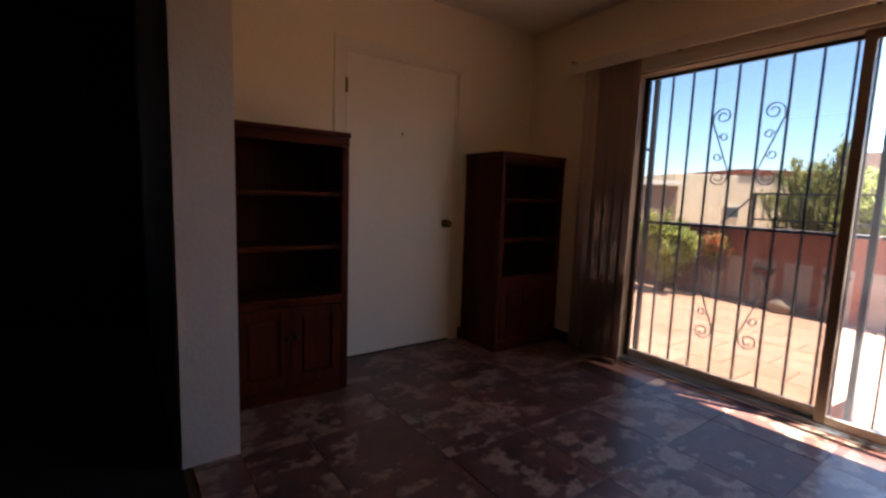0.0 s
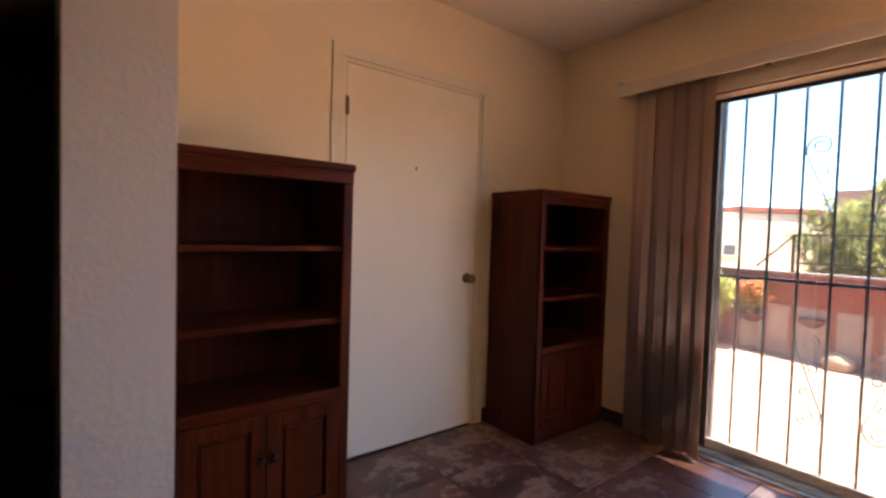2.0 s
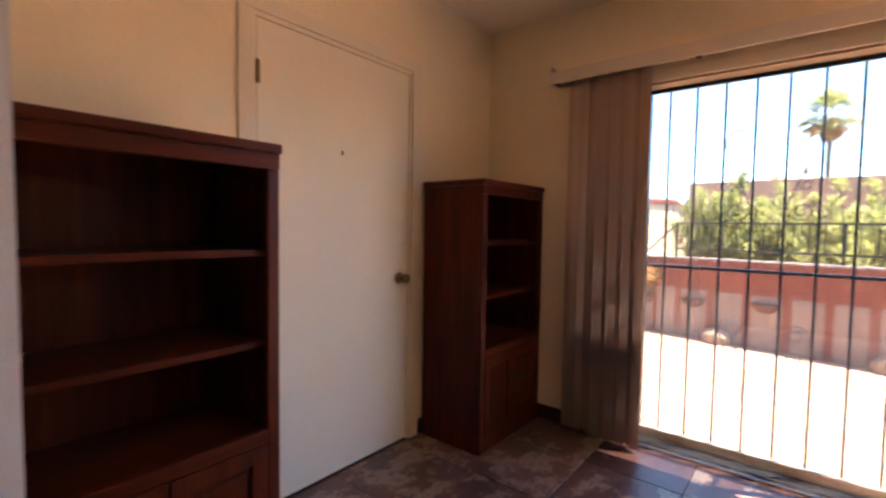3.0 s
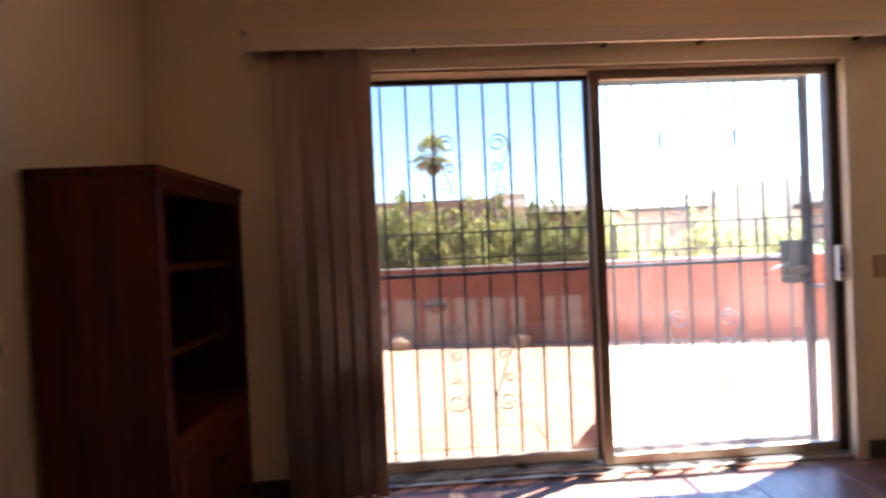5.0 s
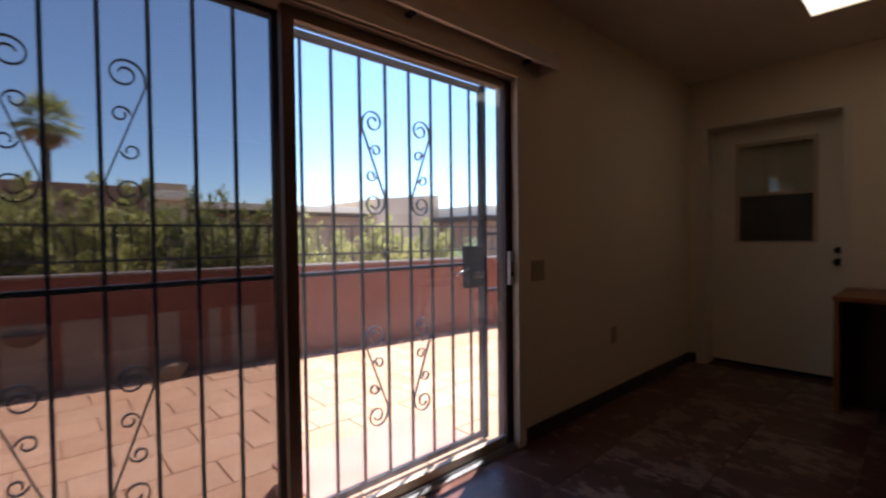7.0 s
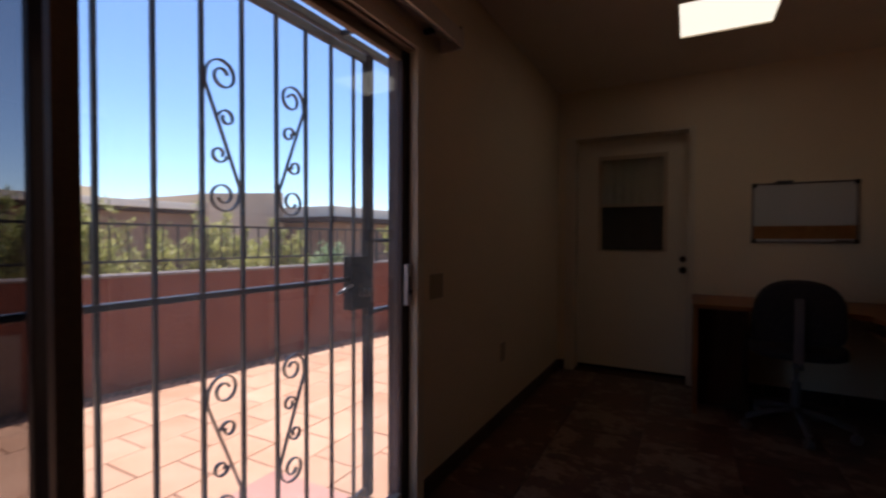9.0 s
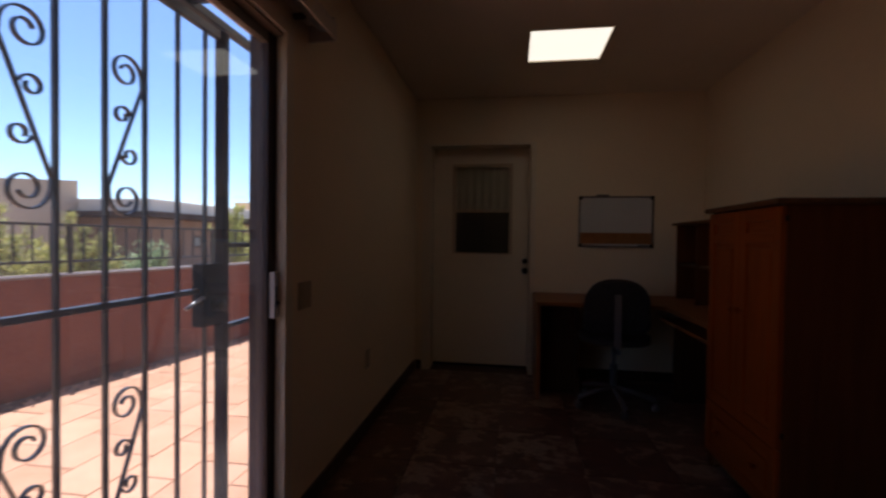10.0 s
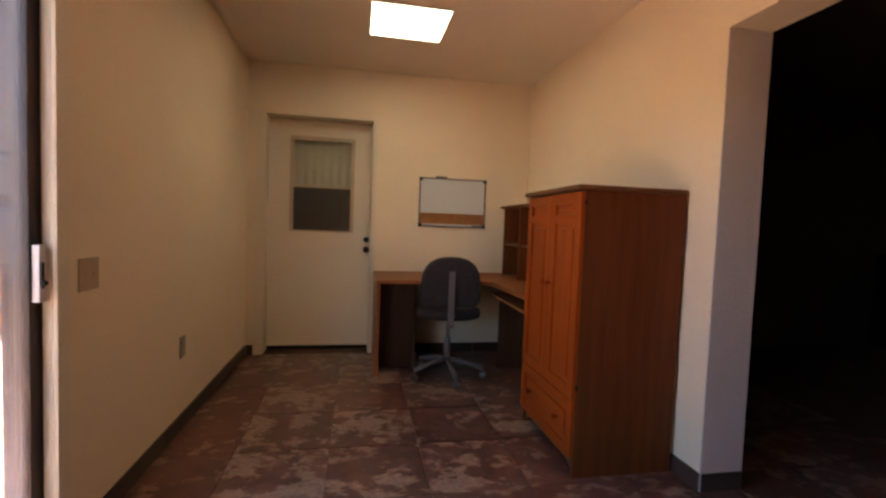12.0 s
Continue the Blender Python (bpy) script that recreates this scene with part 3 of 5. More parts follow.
sc = part("screen", block(EX + 0.004, GY0 + 0.006, GZ0 + 0.012, EX + 0.008, GY1 - 0.006, 1.456), SCREEN, ed, "dark insect screen")
# this gap's darkness is also a black strip
part("sweep", block(EX + 0.005, ED0 + 0.022, 0.004, EX + 0.04, ED1 - 0.022, 0.029), BLACKGAP, ed, "black strip for the dark gap under the door")
for z, r in ((1.005, 0.026), (0.915, 0.029)):
    bm = bmesh.new()
    turned(bm, [(r, 0.0), (r, 0.007), (0.012, 0.012), (0.011, 0.03), (r * 0.8, 0.036), (r * 0.95, 0.05), (r * 0.7, 0.06), (0.006, 0.062)] if z < 1 else
           [(r, 0.0), (r, 0.012), (r * 0.8, 0.02), (r * 0.3, 0.022)], 18, Matrix.Translation((EX, -1.000, z)) @ Matrix.Rotation(-math.pi / 2, 4, "Y"))
    part("knob" if z < 1 else "deadbolt", bm, DARKKNOB, ed, "dark bronze lock", True)

# ---------------------------------------------------------------- the sliding patio door
sd = thing("door_3", "wide aluminium sliding patio door with tinted and clear panes", "sliding door", ((DX0 + DX1) / 2, 0.05, 0), kind="structure")
bm = bmesh.new()
box(bm, DX0 - 0.045, -0.013, 0, DX0 + 0.004, 0, DH + 0.0, 0.003)
box(bm, 3.346, -0.013, 0, 3.406, 0, DH + 0.0, 0.003)
box(bm, 3.346, 0.0, 0, DX1, 0.028, DH, 0.001)
box(bm, DX0 - 0.045, -0.013, DH, 3.406, 0, DH + 0.052, 0.003)
part("casing", bm, TRIMPAINT, sd)
bm = bmesh.new()
box(bm, DX0, 0.002, 0.0, DX0 + 0.03, 0.13, DH)
box(bm, DX0 + 0.03, 0.002, DH - 0.012, 3.352, 0.095, DH)
box(bm, DX0 + 0.03, 0.095, DH - 0.012, 2.15, 0.13, DH)
part("frame", bm, HEADPAINT, sd)
part("jamb", block(3.352, 0.0285, 0.0, DX1 - 0.0005, NT + 0.003, DH), BRONZE, sd, "dark bronze jamb")
bm = bmesh.new()
box(bm, DX0 + 0.03, 0.0, -0.003, 3.352, 0.13, 0.012)
for y in (0.028, 0.060, 0.092, 0.121):
    box(bm, DX0 + 0.03, y, 0.012, 3.352, y + 0.004, 0.026)
part("track", bm, STEEL, sd, "worn aluminium floor track")


def sash(name, x0, x1, y0, y1, left, right, top, bottom, material, glass):
    s = part(name, bmesh.new(), material, sd)
    b2 = bmesh.new()
    box(b2, x0, y0, 0.028, x0 + left, y1, DH - 0.014, 0.003)
    # the lock stile's backlit darkness is put into its bronze colour
    part("lock_stile", block(x1 - right, y0, 0.028, x1, y1, DH - 0.014, 0.003), BRONZE, s, "lock stile in dark bronze for its backlit look")
    box(b2, x0 + left, y0 + 0.002, DH - 0.014 - top, x1 - right, y1 - 0.002, DH - 0.014, 0.002)
    part("bottom_rail", block(x0 + left, y0 + 0.002, 0.028, x1 - right, y1 - 0.002, 0.028 + bottom, 0.002), CHAMPAGNE, s, "champagne aluminium bottom rail")
    b2.to_mesh(s.data)
    b2.free()
    p = part("pane", block(x0 + left - 0.004, (y0 + y1) / 2 - 0.003, 0.028 + bottom - 0.004, x1 - right + 0.004, (y0 + y1) / 2 + 0.003, DH - 0.010 - top), glass, s)
    p.visible_shadow = glass is TINTED
    return s


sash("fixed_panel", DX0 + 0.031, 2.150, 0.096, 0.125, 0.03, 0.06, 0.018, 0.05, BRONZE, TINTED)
slider = sash("sliding_panel", 2.100, 3.350, 0.034, 0.066, 0.048, 0.050, 0.042, 0.045, BRONZE_TAN, VEILED)
bm = bmesh.new()
box(bm, 3.308, 0.012, 0.882, 3.342, 0.034, 1.058, 0.004)
part("handle", bm, WHITEMETAL, slider, "white metal pull handle")
part("handle_slot", block(3.316, 0.0085, 0.925, 3.325, 0.0118, 1.005, 0.001), BLACKGAP, slider, "black latch slot")
part("latch", block(3.306, -0.002, 0.935, 3.324, 0.0084, 0.948, 0.002), BLACKGAP, slider, "black latch lever")

# valance and stacked vertical blind
val = thing("blind_valance", "long cream valance over the patio door", "valance", (2.04, -0.06, 2.05))
bm = bmesh.new()
box(bm, 0.505, -0.128, 2.030, 3.560, -0.116, 2.102, 0.003)
box(bm, 0.495, -0.116, 2.048, 0.507, -0.0005, 2.132, 0.002)
box(bm, 3.573, -0.116, 2.030, 3.560, -0.0005, 2.132, 0.002)
part("fascia", bm, VALANCE, val)
part("top_board", block(0.517, -0.116, 2.094, 3.548, -0.0005, 2.101), VALANCE, val)
part("head_rail", block(0.53, -0.10, 2.060, 3.54, -0.06, 2.0935, 0.003), STEEL, val, "aluminium head rail")
for x in (1.25, 2.15, 2.62, 3.40):
    part("clip", block(x - 0.012, -0.059, 2.052, x + 0.012, -0.014, 2.070, 0.002), BRONZE, val, "small brown bracket")
vb = thing("vertical_blind", "taupe vertical blind drawn aside into a stack", "blind", (0.82, -0.08, 0.03))
rng = random.Random(5)
vanes = 24
for i in range(vanes):
    # four vanes lie flat at the end, the rest hang bunched in fives
    x = 0.648 + 0.012 * i if i < 4 else 0.752 + 0.0745 * ((i - 4) // 5) + 0.0105 * ((i - 4) % 5)
    ang = radians(-10.0 if i < 4 else -33 + rng.uniform(-1.2, 1.2))
    bm = bmesh.new()
    n = 6
    top, bot = [], []
    for k in range(n + 1):
        u = -0.0445 + 0.089 * k / n
        bow = 0.006 * (1 - (2 * k / n - 1) ** 2)
        px, py = x + u * math.cos(ang) - bow * math.sin(ang), -0.082 + u * math.sin(ang) + bow * math.cos(ang)
        top.append(bm.verts.new((px, py, 2.058)))
        bot.append(bm.verts.new((px + 0.002 * math.sin(i), py, 0.028)))
    for k in range(n):
        bm.faces.new((bot[k], bot[k + 1], top[k + 1], top[k]))
    v = part("vane", bm, VANE, vb, "", True)
    s = v.modifiers.new("thickness", "SOLIDIFY")
    s.thickness = 0.0016

# ---------------------------------------------------------------- security grille outside
GY = 0.29
grille = thing("security_grille", "black wrought-iron grille with scrolls fixed outside the door", "security grille", (1.55, GY, -0.05))
gate = thing("security_gate", "black wrought-iron security gate with scrolls and lock box", "gate", (2.8, GY, -0.03))


def flat_bar(bm, pts, half=0.0024, deep=0.0065):
    """A strip of flat iron bent in the plane of the grille."""
    pts = [Vector(p) for p in pts]
    rings = []
    for i, p in enumerate(pts):
        d = (pts[min(i + 1, len(pts) - 1)] - pts[max(i - 1, 0)]).normalized()
        side = Vector((-d.z, 0, d.x)) * half
        back = Vector((0, deep, 0))
        rings.append([bm.verts.new(p + side - back), bm.verts.new(p + side + back), bm.verts.new(p - side + back), bm.verts.new(p - side - back)])
    for p, q in zip(rings, rings[1:]):
        for i in range(4):
            j = (i + 1) % 4
            bm.faces.new((p[i], p[j], q[j], q[i]))
    bm.faces.new(rings[0])
    bm.faces.new(list(reversed(rings[-1])))


def scroll(bm, x0, x1, z0, z1, flip):
    """An S of flat bar between two uprights: a large curl at each end, a slanting bar and two small curls."""
    w, h = x1 - x0, z1 - z0
    R = w * 0.47

    def put(u, v):
        u = 1 - u if flip else u
        return (x0 + u * w, GY, z0 + v * h)

    asp = w / h

    def spiral(cu, cv, a0, turns, r0, r1, sgn, n=20):
        pts = []
        for i in range(n + 1):
            f = i / n
            r = r0 + (r1 - r0) * f ** 0.8
            a = a0 + sgn * turns * 2 * math.pi * f
            pts.append(put(cu + r * math.cos(a), cv + r * math.sin(a) * asp))
        return pts

    flat_bar(bm, [put(0.02, 0.80)] + spiral(0.50, 0.862, math.pi, 1.45, 0.46, 0.14, -1, 26))
    flat_bar(bm, [put(0.98, 0.20)] + spiral(0.50, 0.138, 0.0, 1.45, 0.46, 0.14, -1, 26))
    flat_bar(bm, [put(0.02, 0.80), put(0.98, 0.20)])
    flat_bar(bm, spiral(0.61, 0.612, math.pi * 0.97, 1.08, 0.235, 0.105, -1, 18))
    flat_bar(bm, spiral(0.39, 0.388, -0.03 * math.pi, 1.08, 0.235, 0.105, -1, 18))


def bars(owner, xs, z0, z1):
    for x in xs:
        part("bar", block(x - 0.0064, GY - 0.0064, z0, x + 0.0064, GY + 0.0064, z1, 0.001), IRON, owner)


def scrolls(owner, pairs):
    for z0, z1 in ((1.228, 1.757), (0.216, 0.745)):
        for k, (x0, x1) in enumerate(pairs):
            bm = bmesh.new()
            scroll(bm, x0 + 0.008, x1 - 0.008, z0, z1, k == 1)
            part("scroll", bm, IRON, owner)


STEP = 0.1377
left_bars = [1.058 + STEP * k for k in range(8)]
bars(grille, left_bars, 0.0, 2.02)
scrolls(grille, [(left_bars[2], left_bars[3]), (left_bars[4], left_bars[5])])
for x in (0.945, 2.185):
    part("post", block(x - 0.016, GY - 0.016, -0.06, x + 0.016, GY + 0.016, 2.06, 0.002), IRON, grille)
for z in (2.025, 0.985, -0.02):
    part("rail", block(0.961, GY - 0.010, z - 0.010, 2.169, GY + 0.010, z + 0.010, 0.003), IRON, grille)
part("lintel", block(2.201, GY - 0.016, 2.022, 3.719, GY + 0.016, 2.052, 0.002), IRON, grille)
for x, z in ((0.945, 0.5), (0.945, 1.5), (2.185, 2.045), (3.20, 2.037)):
    part("bracket", block(x - 0.009, NT, z - 0.009, x + 0.009, GY - 0.016, z + 0.009, 0.001), IRON, grille)
right_bars = [2.285 + 0.1438 * k for k in range(8)]
bars(gate, right_bars, 0.0, 1.972)
scrolls(gate, [(right_bars[2], right_bars[3]), (right_bars[4], right_bars[5])])
part("stile", block(3.375, GY - 0.019, -0.045, 3.415, GY + 0.019, 2.012, 0.002), BLACKSTEEL, gate, "thick black gate stile")
for z in (1.989, 0.985, -0.02):
    hz = 0.017 if z > 1.5 or z < 0 else 0.010
    part("rail", block(2.215, GY - 0.011, z - hz, 3.375, GY + 0.011, z + hz, 0.003), IRON, gate)
lockbox = part("lock_box", block(3.252, GY - 0.024, 0.848, 3.374, GY + 0.024, 1.086, 0.003), BLACKSTEEL, gate, "black steel lock box")
bm = bmesh.new()
turned(bm, [(0.024, 0), (0.024, 0.006), (0.010, 0.009), (0.009, 0.018), (0.020, 0.024), (0.020, 0.036), (0.010, 0.042)], 16, Matrix.Translation((3.318, GY - 0.024, 0.925)) @ Matrix.Rotation(math.pi / 2, 4, "X"))
part("knob", bm, DARKKNOB, lockbox, "", True)
bm = bmesh.new()
tube(bm, [(3.258, GY - 0.020, 0.960), (3.215, GY - 0.024, 0.950), (3.160, GY - 0.024, 0.930)], 0.007, 8)
part("lever", bm, STEEL, lockbox, "bare metal lever", True)
for z in (1.157, 0.822):
    part("strike_bar", block(3.415, GY - 0.010, z - 0.010, 3.719, GY + 0.010, z + 0.010, 0.003), IRON, grille)
part("wall_post", block(3.72, NT + 0.001, -0.06, 3.746, GY + 0.014, 2.052, 0.002), IRON, grille)

# ---------------------------------------------------------------- fittings on the walls
def wall_plate(name, label, category, x, z, w, h, toggles):
    t = thing(name, label, category, (x, 0, z))
    part("plate", block(x - w / 2, -0.006, z - h / 2, x + w / 2, -0.0005, z + h / 2, 0.002), IVORY, t)
    for dx, dz, tw, th in toggles:
        part("toggle", block(x + dx - tw / 2, -0.009, z + dz - th / 2, x + dx + tw / 2, -0.006, z + dz + th / 2, 0.001), IVORY, t)
    return t


wall_plate("light_switch", "tan double light switch plate beside the patio door", "light switch", 3.532, 0.946, 0.118, 0.115, [(-0.023, 0.004, 0.01, 0.022), (0.023, -0.004, 0.01, 0.022)])
wall_plate("wall_outlet", "tan wall outlet low on the cream wall", "outlet", 4.404, 0.450, 0.072, 0.115, [(0, 0.021, 0.034, 0.028), (0, -0.021, 0.034, 0.028)])

wbd = thing("whiteboard", "small whiteboard with a cork strip and black corners", "whiteboard", (L, -1.76, 1.146))
BY0, BY1, BZ0, BZ1 = -2.068, -1.453, 1.146, 1.586
part("panel", block(L - 0.012, BY0 + 0.012, 1.272, L - 0.004, BY1 - 0.012, BZ1 - 0.012), WHITEBOARD, wbd)
part("cork_strip", block(L - 0.013, BY0 + 0.012, BZ0 + 0.030, L - 0.004, BY1 - 0.012, 1.271), CORK, wbd, "orange-brown cork strip")
part("lower_strip", block(L - 0.012, BY0 + 0.012, BZ0 + 0.012, L - 0.004, BY1 - 0.012, BZ0 + 0.029), WHITEBOARD, wbd)
bm = bmesh.new()
box(bm, L - 0.018, BY0, BZ0, L - 0.001, BY0 + 0.013, BZ1, 0.002)
box(bm, L - 0.018, BY1 - 0.013, BZ0, L - 0.001, BY1, BZ1, 0.002)
box(bm, L - 0.017, BY0 + 0.013, BZ0, L - 0.001, BY1 - 0.013, BZ0 + 0.013, 0.002)
box(bm, L - 0.017, BY0 + 0.013, BZ1 - 0.013, L - 0.001, BY1 - 0.013, BZ1, 0.002)
part("frame", bm, BOARDFRAME, wbd, "dull grey aluminium frame")
for y in (BY0 + 0.014, BY1 - 0.014):
    for z in (BZ0 + 0.014, BZ1 - 0.014):
        part("corner", block(L - 0.022, y - 0.015, z - 0.015, L - 0.0185, y + 0.015, z + 0.015, 0.0015), BLACKGAP, wbd, "black plastic corner")
part("pen_tray", block(L - 0.03, -1.70, BZ1, L - 0.002, -1.60, BZ1 + 0.014, 0.003), GREYPLASTIC, wbd, "small grey pen clip")
part("pen", block(L - 0.028, -2.03, BZ0 + 0.013, L - 0.0185, -1.94, BZ0 + 0.024, 0.003), GREYPLASTIC, wbd)

# ---------------------------------------------------------------- bookcases


def bookcase(y0, y1, label):
    """Cherry bookcase against the west wall: open shelves above a pair of panelled doors."""
    x1, h = 0.425, 1.445
    t = thing("bookcase", label, "bookcase", (0.2, (y0 + y1) / 2, 0), "pair of bookcases by the door")
    for a, b in ((y0, y0 + 0.02), (y1 - 0.02, y1)):
        part("side_panel", block(0.025, a, 0, x1 - 0.02, b, h - 0.03, 0.002), CHERRY, t)
    for a, b in ((y0, y0 + 0.042), (y1 - 0.042, y1)):
        part("front_stile", block(x1 - 0.0199, a, 0, x1, b, h - 0.078, 0.007), CHERRY, t)
    part("back_panel", block(0.024, y0 + 0.02, 0.05, 0.032, y1 - 0.02, h - 0.03), CHERRY, t)
    bm = bmesh.new()
    box(bm, 0.02, y0 - 0.006, h - 0.03, x1 + 0.010, y1 + 0.006, h, 0.007)
    part("top", bm, CHERRY_H, t)
    part("top_rail", block(x1 - 0.0199, y0, h - 0.078, x1 + 0.002, y1, h - 0.030, 0.003), CHERRY_H, t)
    for z in (1.12, 0.83):
        part("shelf", block(0.033, y0 + 0.021, z - 0.022, x1 - 0.035, y1 - 0.021, z, 0.004), CHERRY_H, t)
    part("deck", block(0.033, y0 + 0.0205, 0.522, x1 - 0.0205, y1 - 0.0205, 0.545), CHERRY_H, t)
    part("deck_rail", block(x1 - 0.0198, y0 + 0.042, 0.512, x1 + 0.003, y1 - 0.042, 0.556, 0.005), CHERRY_H, t)
    part("bottom", block(0.033, y0 + 0.021, 0.07, x1 - 0.0205, y1 - 0.021, 0.088), CHERRY_H, t)
    part("plinth", block(x1 - 0.0198, y0 + 0.042, 0.0, x1 - 0.003, y1 - 0.042, 0.085, 0.004), CHERRY_H, t)
    mid = (y0 + y1) / 2
    for a, b, ky in ((y0 + 0.044, mid - 0.0015, mid - 0.022), (mid + 0.0015, y1 - 0.044, mid + 0.022)):
        z0, z1, fr = 0.088, 0.509, 0.052
        bm = bmesh.new()
        box(bm, x1 - 0.017, a, z0, x1 + 0.004, a + fr, z1, 0.003)
        box(bm, x1 - 0.017, b - fr, z0, x1 + 0.004, b, z1, 0.003)
        box(bm, x1 - 0.0168, a + fr, z0, x1 + 0.0038, b - fr, z0 + fr, 0.003)
        box(bm, x1 - 0.0168, a + fr, z1 - fr, x1 + 0.0038, b - fr, z1, 0.003)
        d = part("door", bm, CHERRY, t)
        bm = block(x1 - 0.0158, a + fr + 0.0005, z0 + fr + 0.0005, x1 - 0.009, b - fr - 0.0005, z1 - fr - 0.0005)
        part("sunk_field", bm, CHERRY, d)
        part("raised_panel", block(x1 - 0.0088, a + fr + 0.016, z0 + fr + 0.016, x1 - 0.001, b - fr - 0.016, z1 - fr - 0.016, 0.006), CHERRY, d)
        bm = bmesh.new()
        turned(bm, [(0.006, 0), (0.006, 0.012), (0.013, 0.018), (0.014, 0.024), (0.008, 0.03)], 14, Matrix.Translation((x1 + 0.004, ky, 0.352)) @ Matrix.Rotation(math.pi / 2, 4, "Y"))
        box(bm, x1 + 0.0041, ky - 0.008, 0.318, x1 + 0.0065, ky + 0.008, 0.386, 0.001)
        part("knob", bm, DARKKNOB, d, "dark drop knob", True)
    return t


bookcase(-2.462, -1.812, "dark cherry bookcase with empty shelves beside the passage wall")
bookcase(-0.676, -0.026, "dark cherry bookcase with empty shelves in the corner")

# ---------------------------------------------------------------- armoire
AX0, AX1, AY0, AY1, AH = 3.660, 4.312, -2.452, -1.94, 1.370
arm = thing("armoire", "pine-fronted computer armoire with dark laminate sides", "armoire", ((AX0 + AX1) / 2, -2.2, 0))
part("side_panel", block(AX0, AY0, 0, AX0 + 0.018, AY1, AH - 0.024, 0.001), LAMINATE, arm)
part("side_panel", block(AX1 - 0.018, AY0, 0, AX1, AY1, AH - 0.024, 0.001), LAMINATE, arm)
part("back_panel", block(AX0 + 0.018, AY0, 0.05, AX1 - 0.018, AY0 + 0.008, AH - 0.024), LAMINATE, arm)
part("top", block(AX0 - 0.012, AY0, AH - 0.024, AX1 + 0.012, AY1 + 0.045, AH, 0.008), LAMINATE_H, arm, "brown top board with a rounded edge")
part("bottom", block(AX0 + 0.0185, AY0 + 0.008, 0.075, AX1 - 0.0185, AY1 - 0.031, 0.095), LAMINATE_H, arm)
bm = bmesh.new()
arch = []
for i in range(15):
    u = i / 14
    px, pz = AX0 + 0.0185 + (AX1 - AX0 - 0.037) * u, 0.048 * min(1.0, 3.2 * math.sin(math.pi * u)) if 0 < i < 14 else 0.0
    arch.append([bm.verts.new((px, py, z)) for py, z in ((AY1 - 0.012, pz), (AY1 - 0.012, 0.094), (AY1 - 0.03, 0.094), (AY1 - 0.03, pz))])
for p, q in zip(arch, arch[1:]):
    for i in range(4):
        bm.faces.new((p[i], p[(i + 1) % 4], q[(i + 1) % 4], q[i]))
bm.faces.new(arch[0])
bm.faces.new(list(reversed(arch[-1])))
part("plinth", bm, LAMINATE_H, arm, "arched brown plinth")
amid = (AX0 + AX1) / 2
for z in (0.43, 1.29):
    part("hinge", block(AX0 - 0.002, AY1 - 0.004, z - 0.012, AX0 + 0.003, AY1 + 0.008, z + 0.012, 0.001), DARKKNOB, arm, "dark door hinge")


def pine_front(name, x0, x1, z0, z1, fr, rows):
    """A framed pine front on the armoire with sunk panels, rows of (z0, z1) for each panel."""
    yb, yf = AY1 + 0.002, AY1 + 0.022
    grain = PINE if name == "door" else PINE_H
    front = part(name, block(x0 + 0.0005, yb, z0 + 0.0005, x1 - 0.0005, yb + 0.008, z1 - 0.0005), grain, arm, "orange pine front")
    part("stile", block(x0, yb + 0.0081, z0, x0 + fr, yf, z1, 0.003), PINE, front)
    part("stile", block(x1 - fr, yb + 0.0081, z0, x1, yf, z1, 0.003), PINE, front)
    edges = [z0] + [v for r in rows for v in r] + [z1]
    for a, b in zip(edges[0::2], edges[1::2]):
        part("rail", block(x0 + fr, yb + 0.0082, a, x1 - fr, yf - 0.0002, b, 0.003), PINE_H, front)
    for a, b in rows:
        part("raised_panel", block(x0 + fr + 0.022, yb + 0.0082, a + 0.022, x1 - fr - 0.022, yb + 0.015, b - 0.022, 0.006), grain, front)
    return front


for x0, x1, kx in ((AX0 + 0.004, amid - 0.0015, amid - 0.03), (amid + 0.0015, AX1 - 0.004, amid + 0.03)):
    d = pine_front("door", x0, x1, 0.372, AH - 0.030, 0.055, [(0.43, 1.19), (1.235, AH - 0.085)])
    bm = bmesh.new()
    turned(bm, [(0.007, 0), (0.007, 0.012), (0.015, 0.02), (0.016, 0.027), (0.009, 0.034)], 14, Matrix.Translation((kx, AY1 + 0.022, 0.885)) @ Matrix.Rotation(-math.pi / 2, 4, "X"))
    part("knob", bm, PINE, d, "turned pine knob", True)
d = pine_front("drawer", AX0 + 0.004, AX1 - 0.004, 0.095, 0.366, 0.05, [(0.145, 0.316)])
for kx in (AX0 + 0.15, AX1 - 0.15):
    bm = bmesh.new()
    turned(bm, [(0.007, 0), (0.007, 0.012), (0.015, 0.02), (0.016, 0.027), (0.009, 0.034)], 14, Matrix.Translation((kx, AY1 + 0.017, 0.235)) @ Matrix.Rotation(-math.pi / 2, 4, "X"))
    part("knob", bm, PINE, d, "turned pine knob", True)

# ---------------------------------------------------------------- corner desk with hutch
DZ = 0.74
desk = thing("corner_desk", "L-shaped wood-laminate corner desk with a keyboard tray", "desk", (5.4, -2.0, 0))
outline = [(5.130, -1.066), (L - 0.012, -1.066), (L - 0.012, -2.460), (4.335, -2.460), (4.335, -1.955), (5.06, -1.955), (5.130, -1.885)]
bm = bmesh.new()
low = [bm.verts.new((x, y, DZ - 0.028)) for x, y in outline]
hi = [bm.verts.new((x, y, DZ)) for x, y in outline]
bm.faces.new(hi)
bm.faces.new(list(reversed(low)))
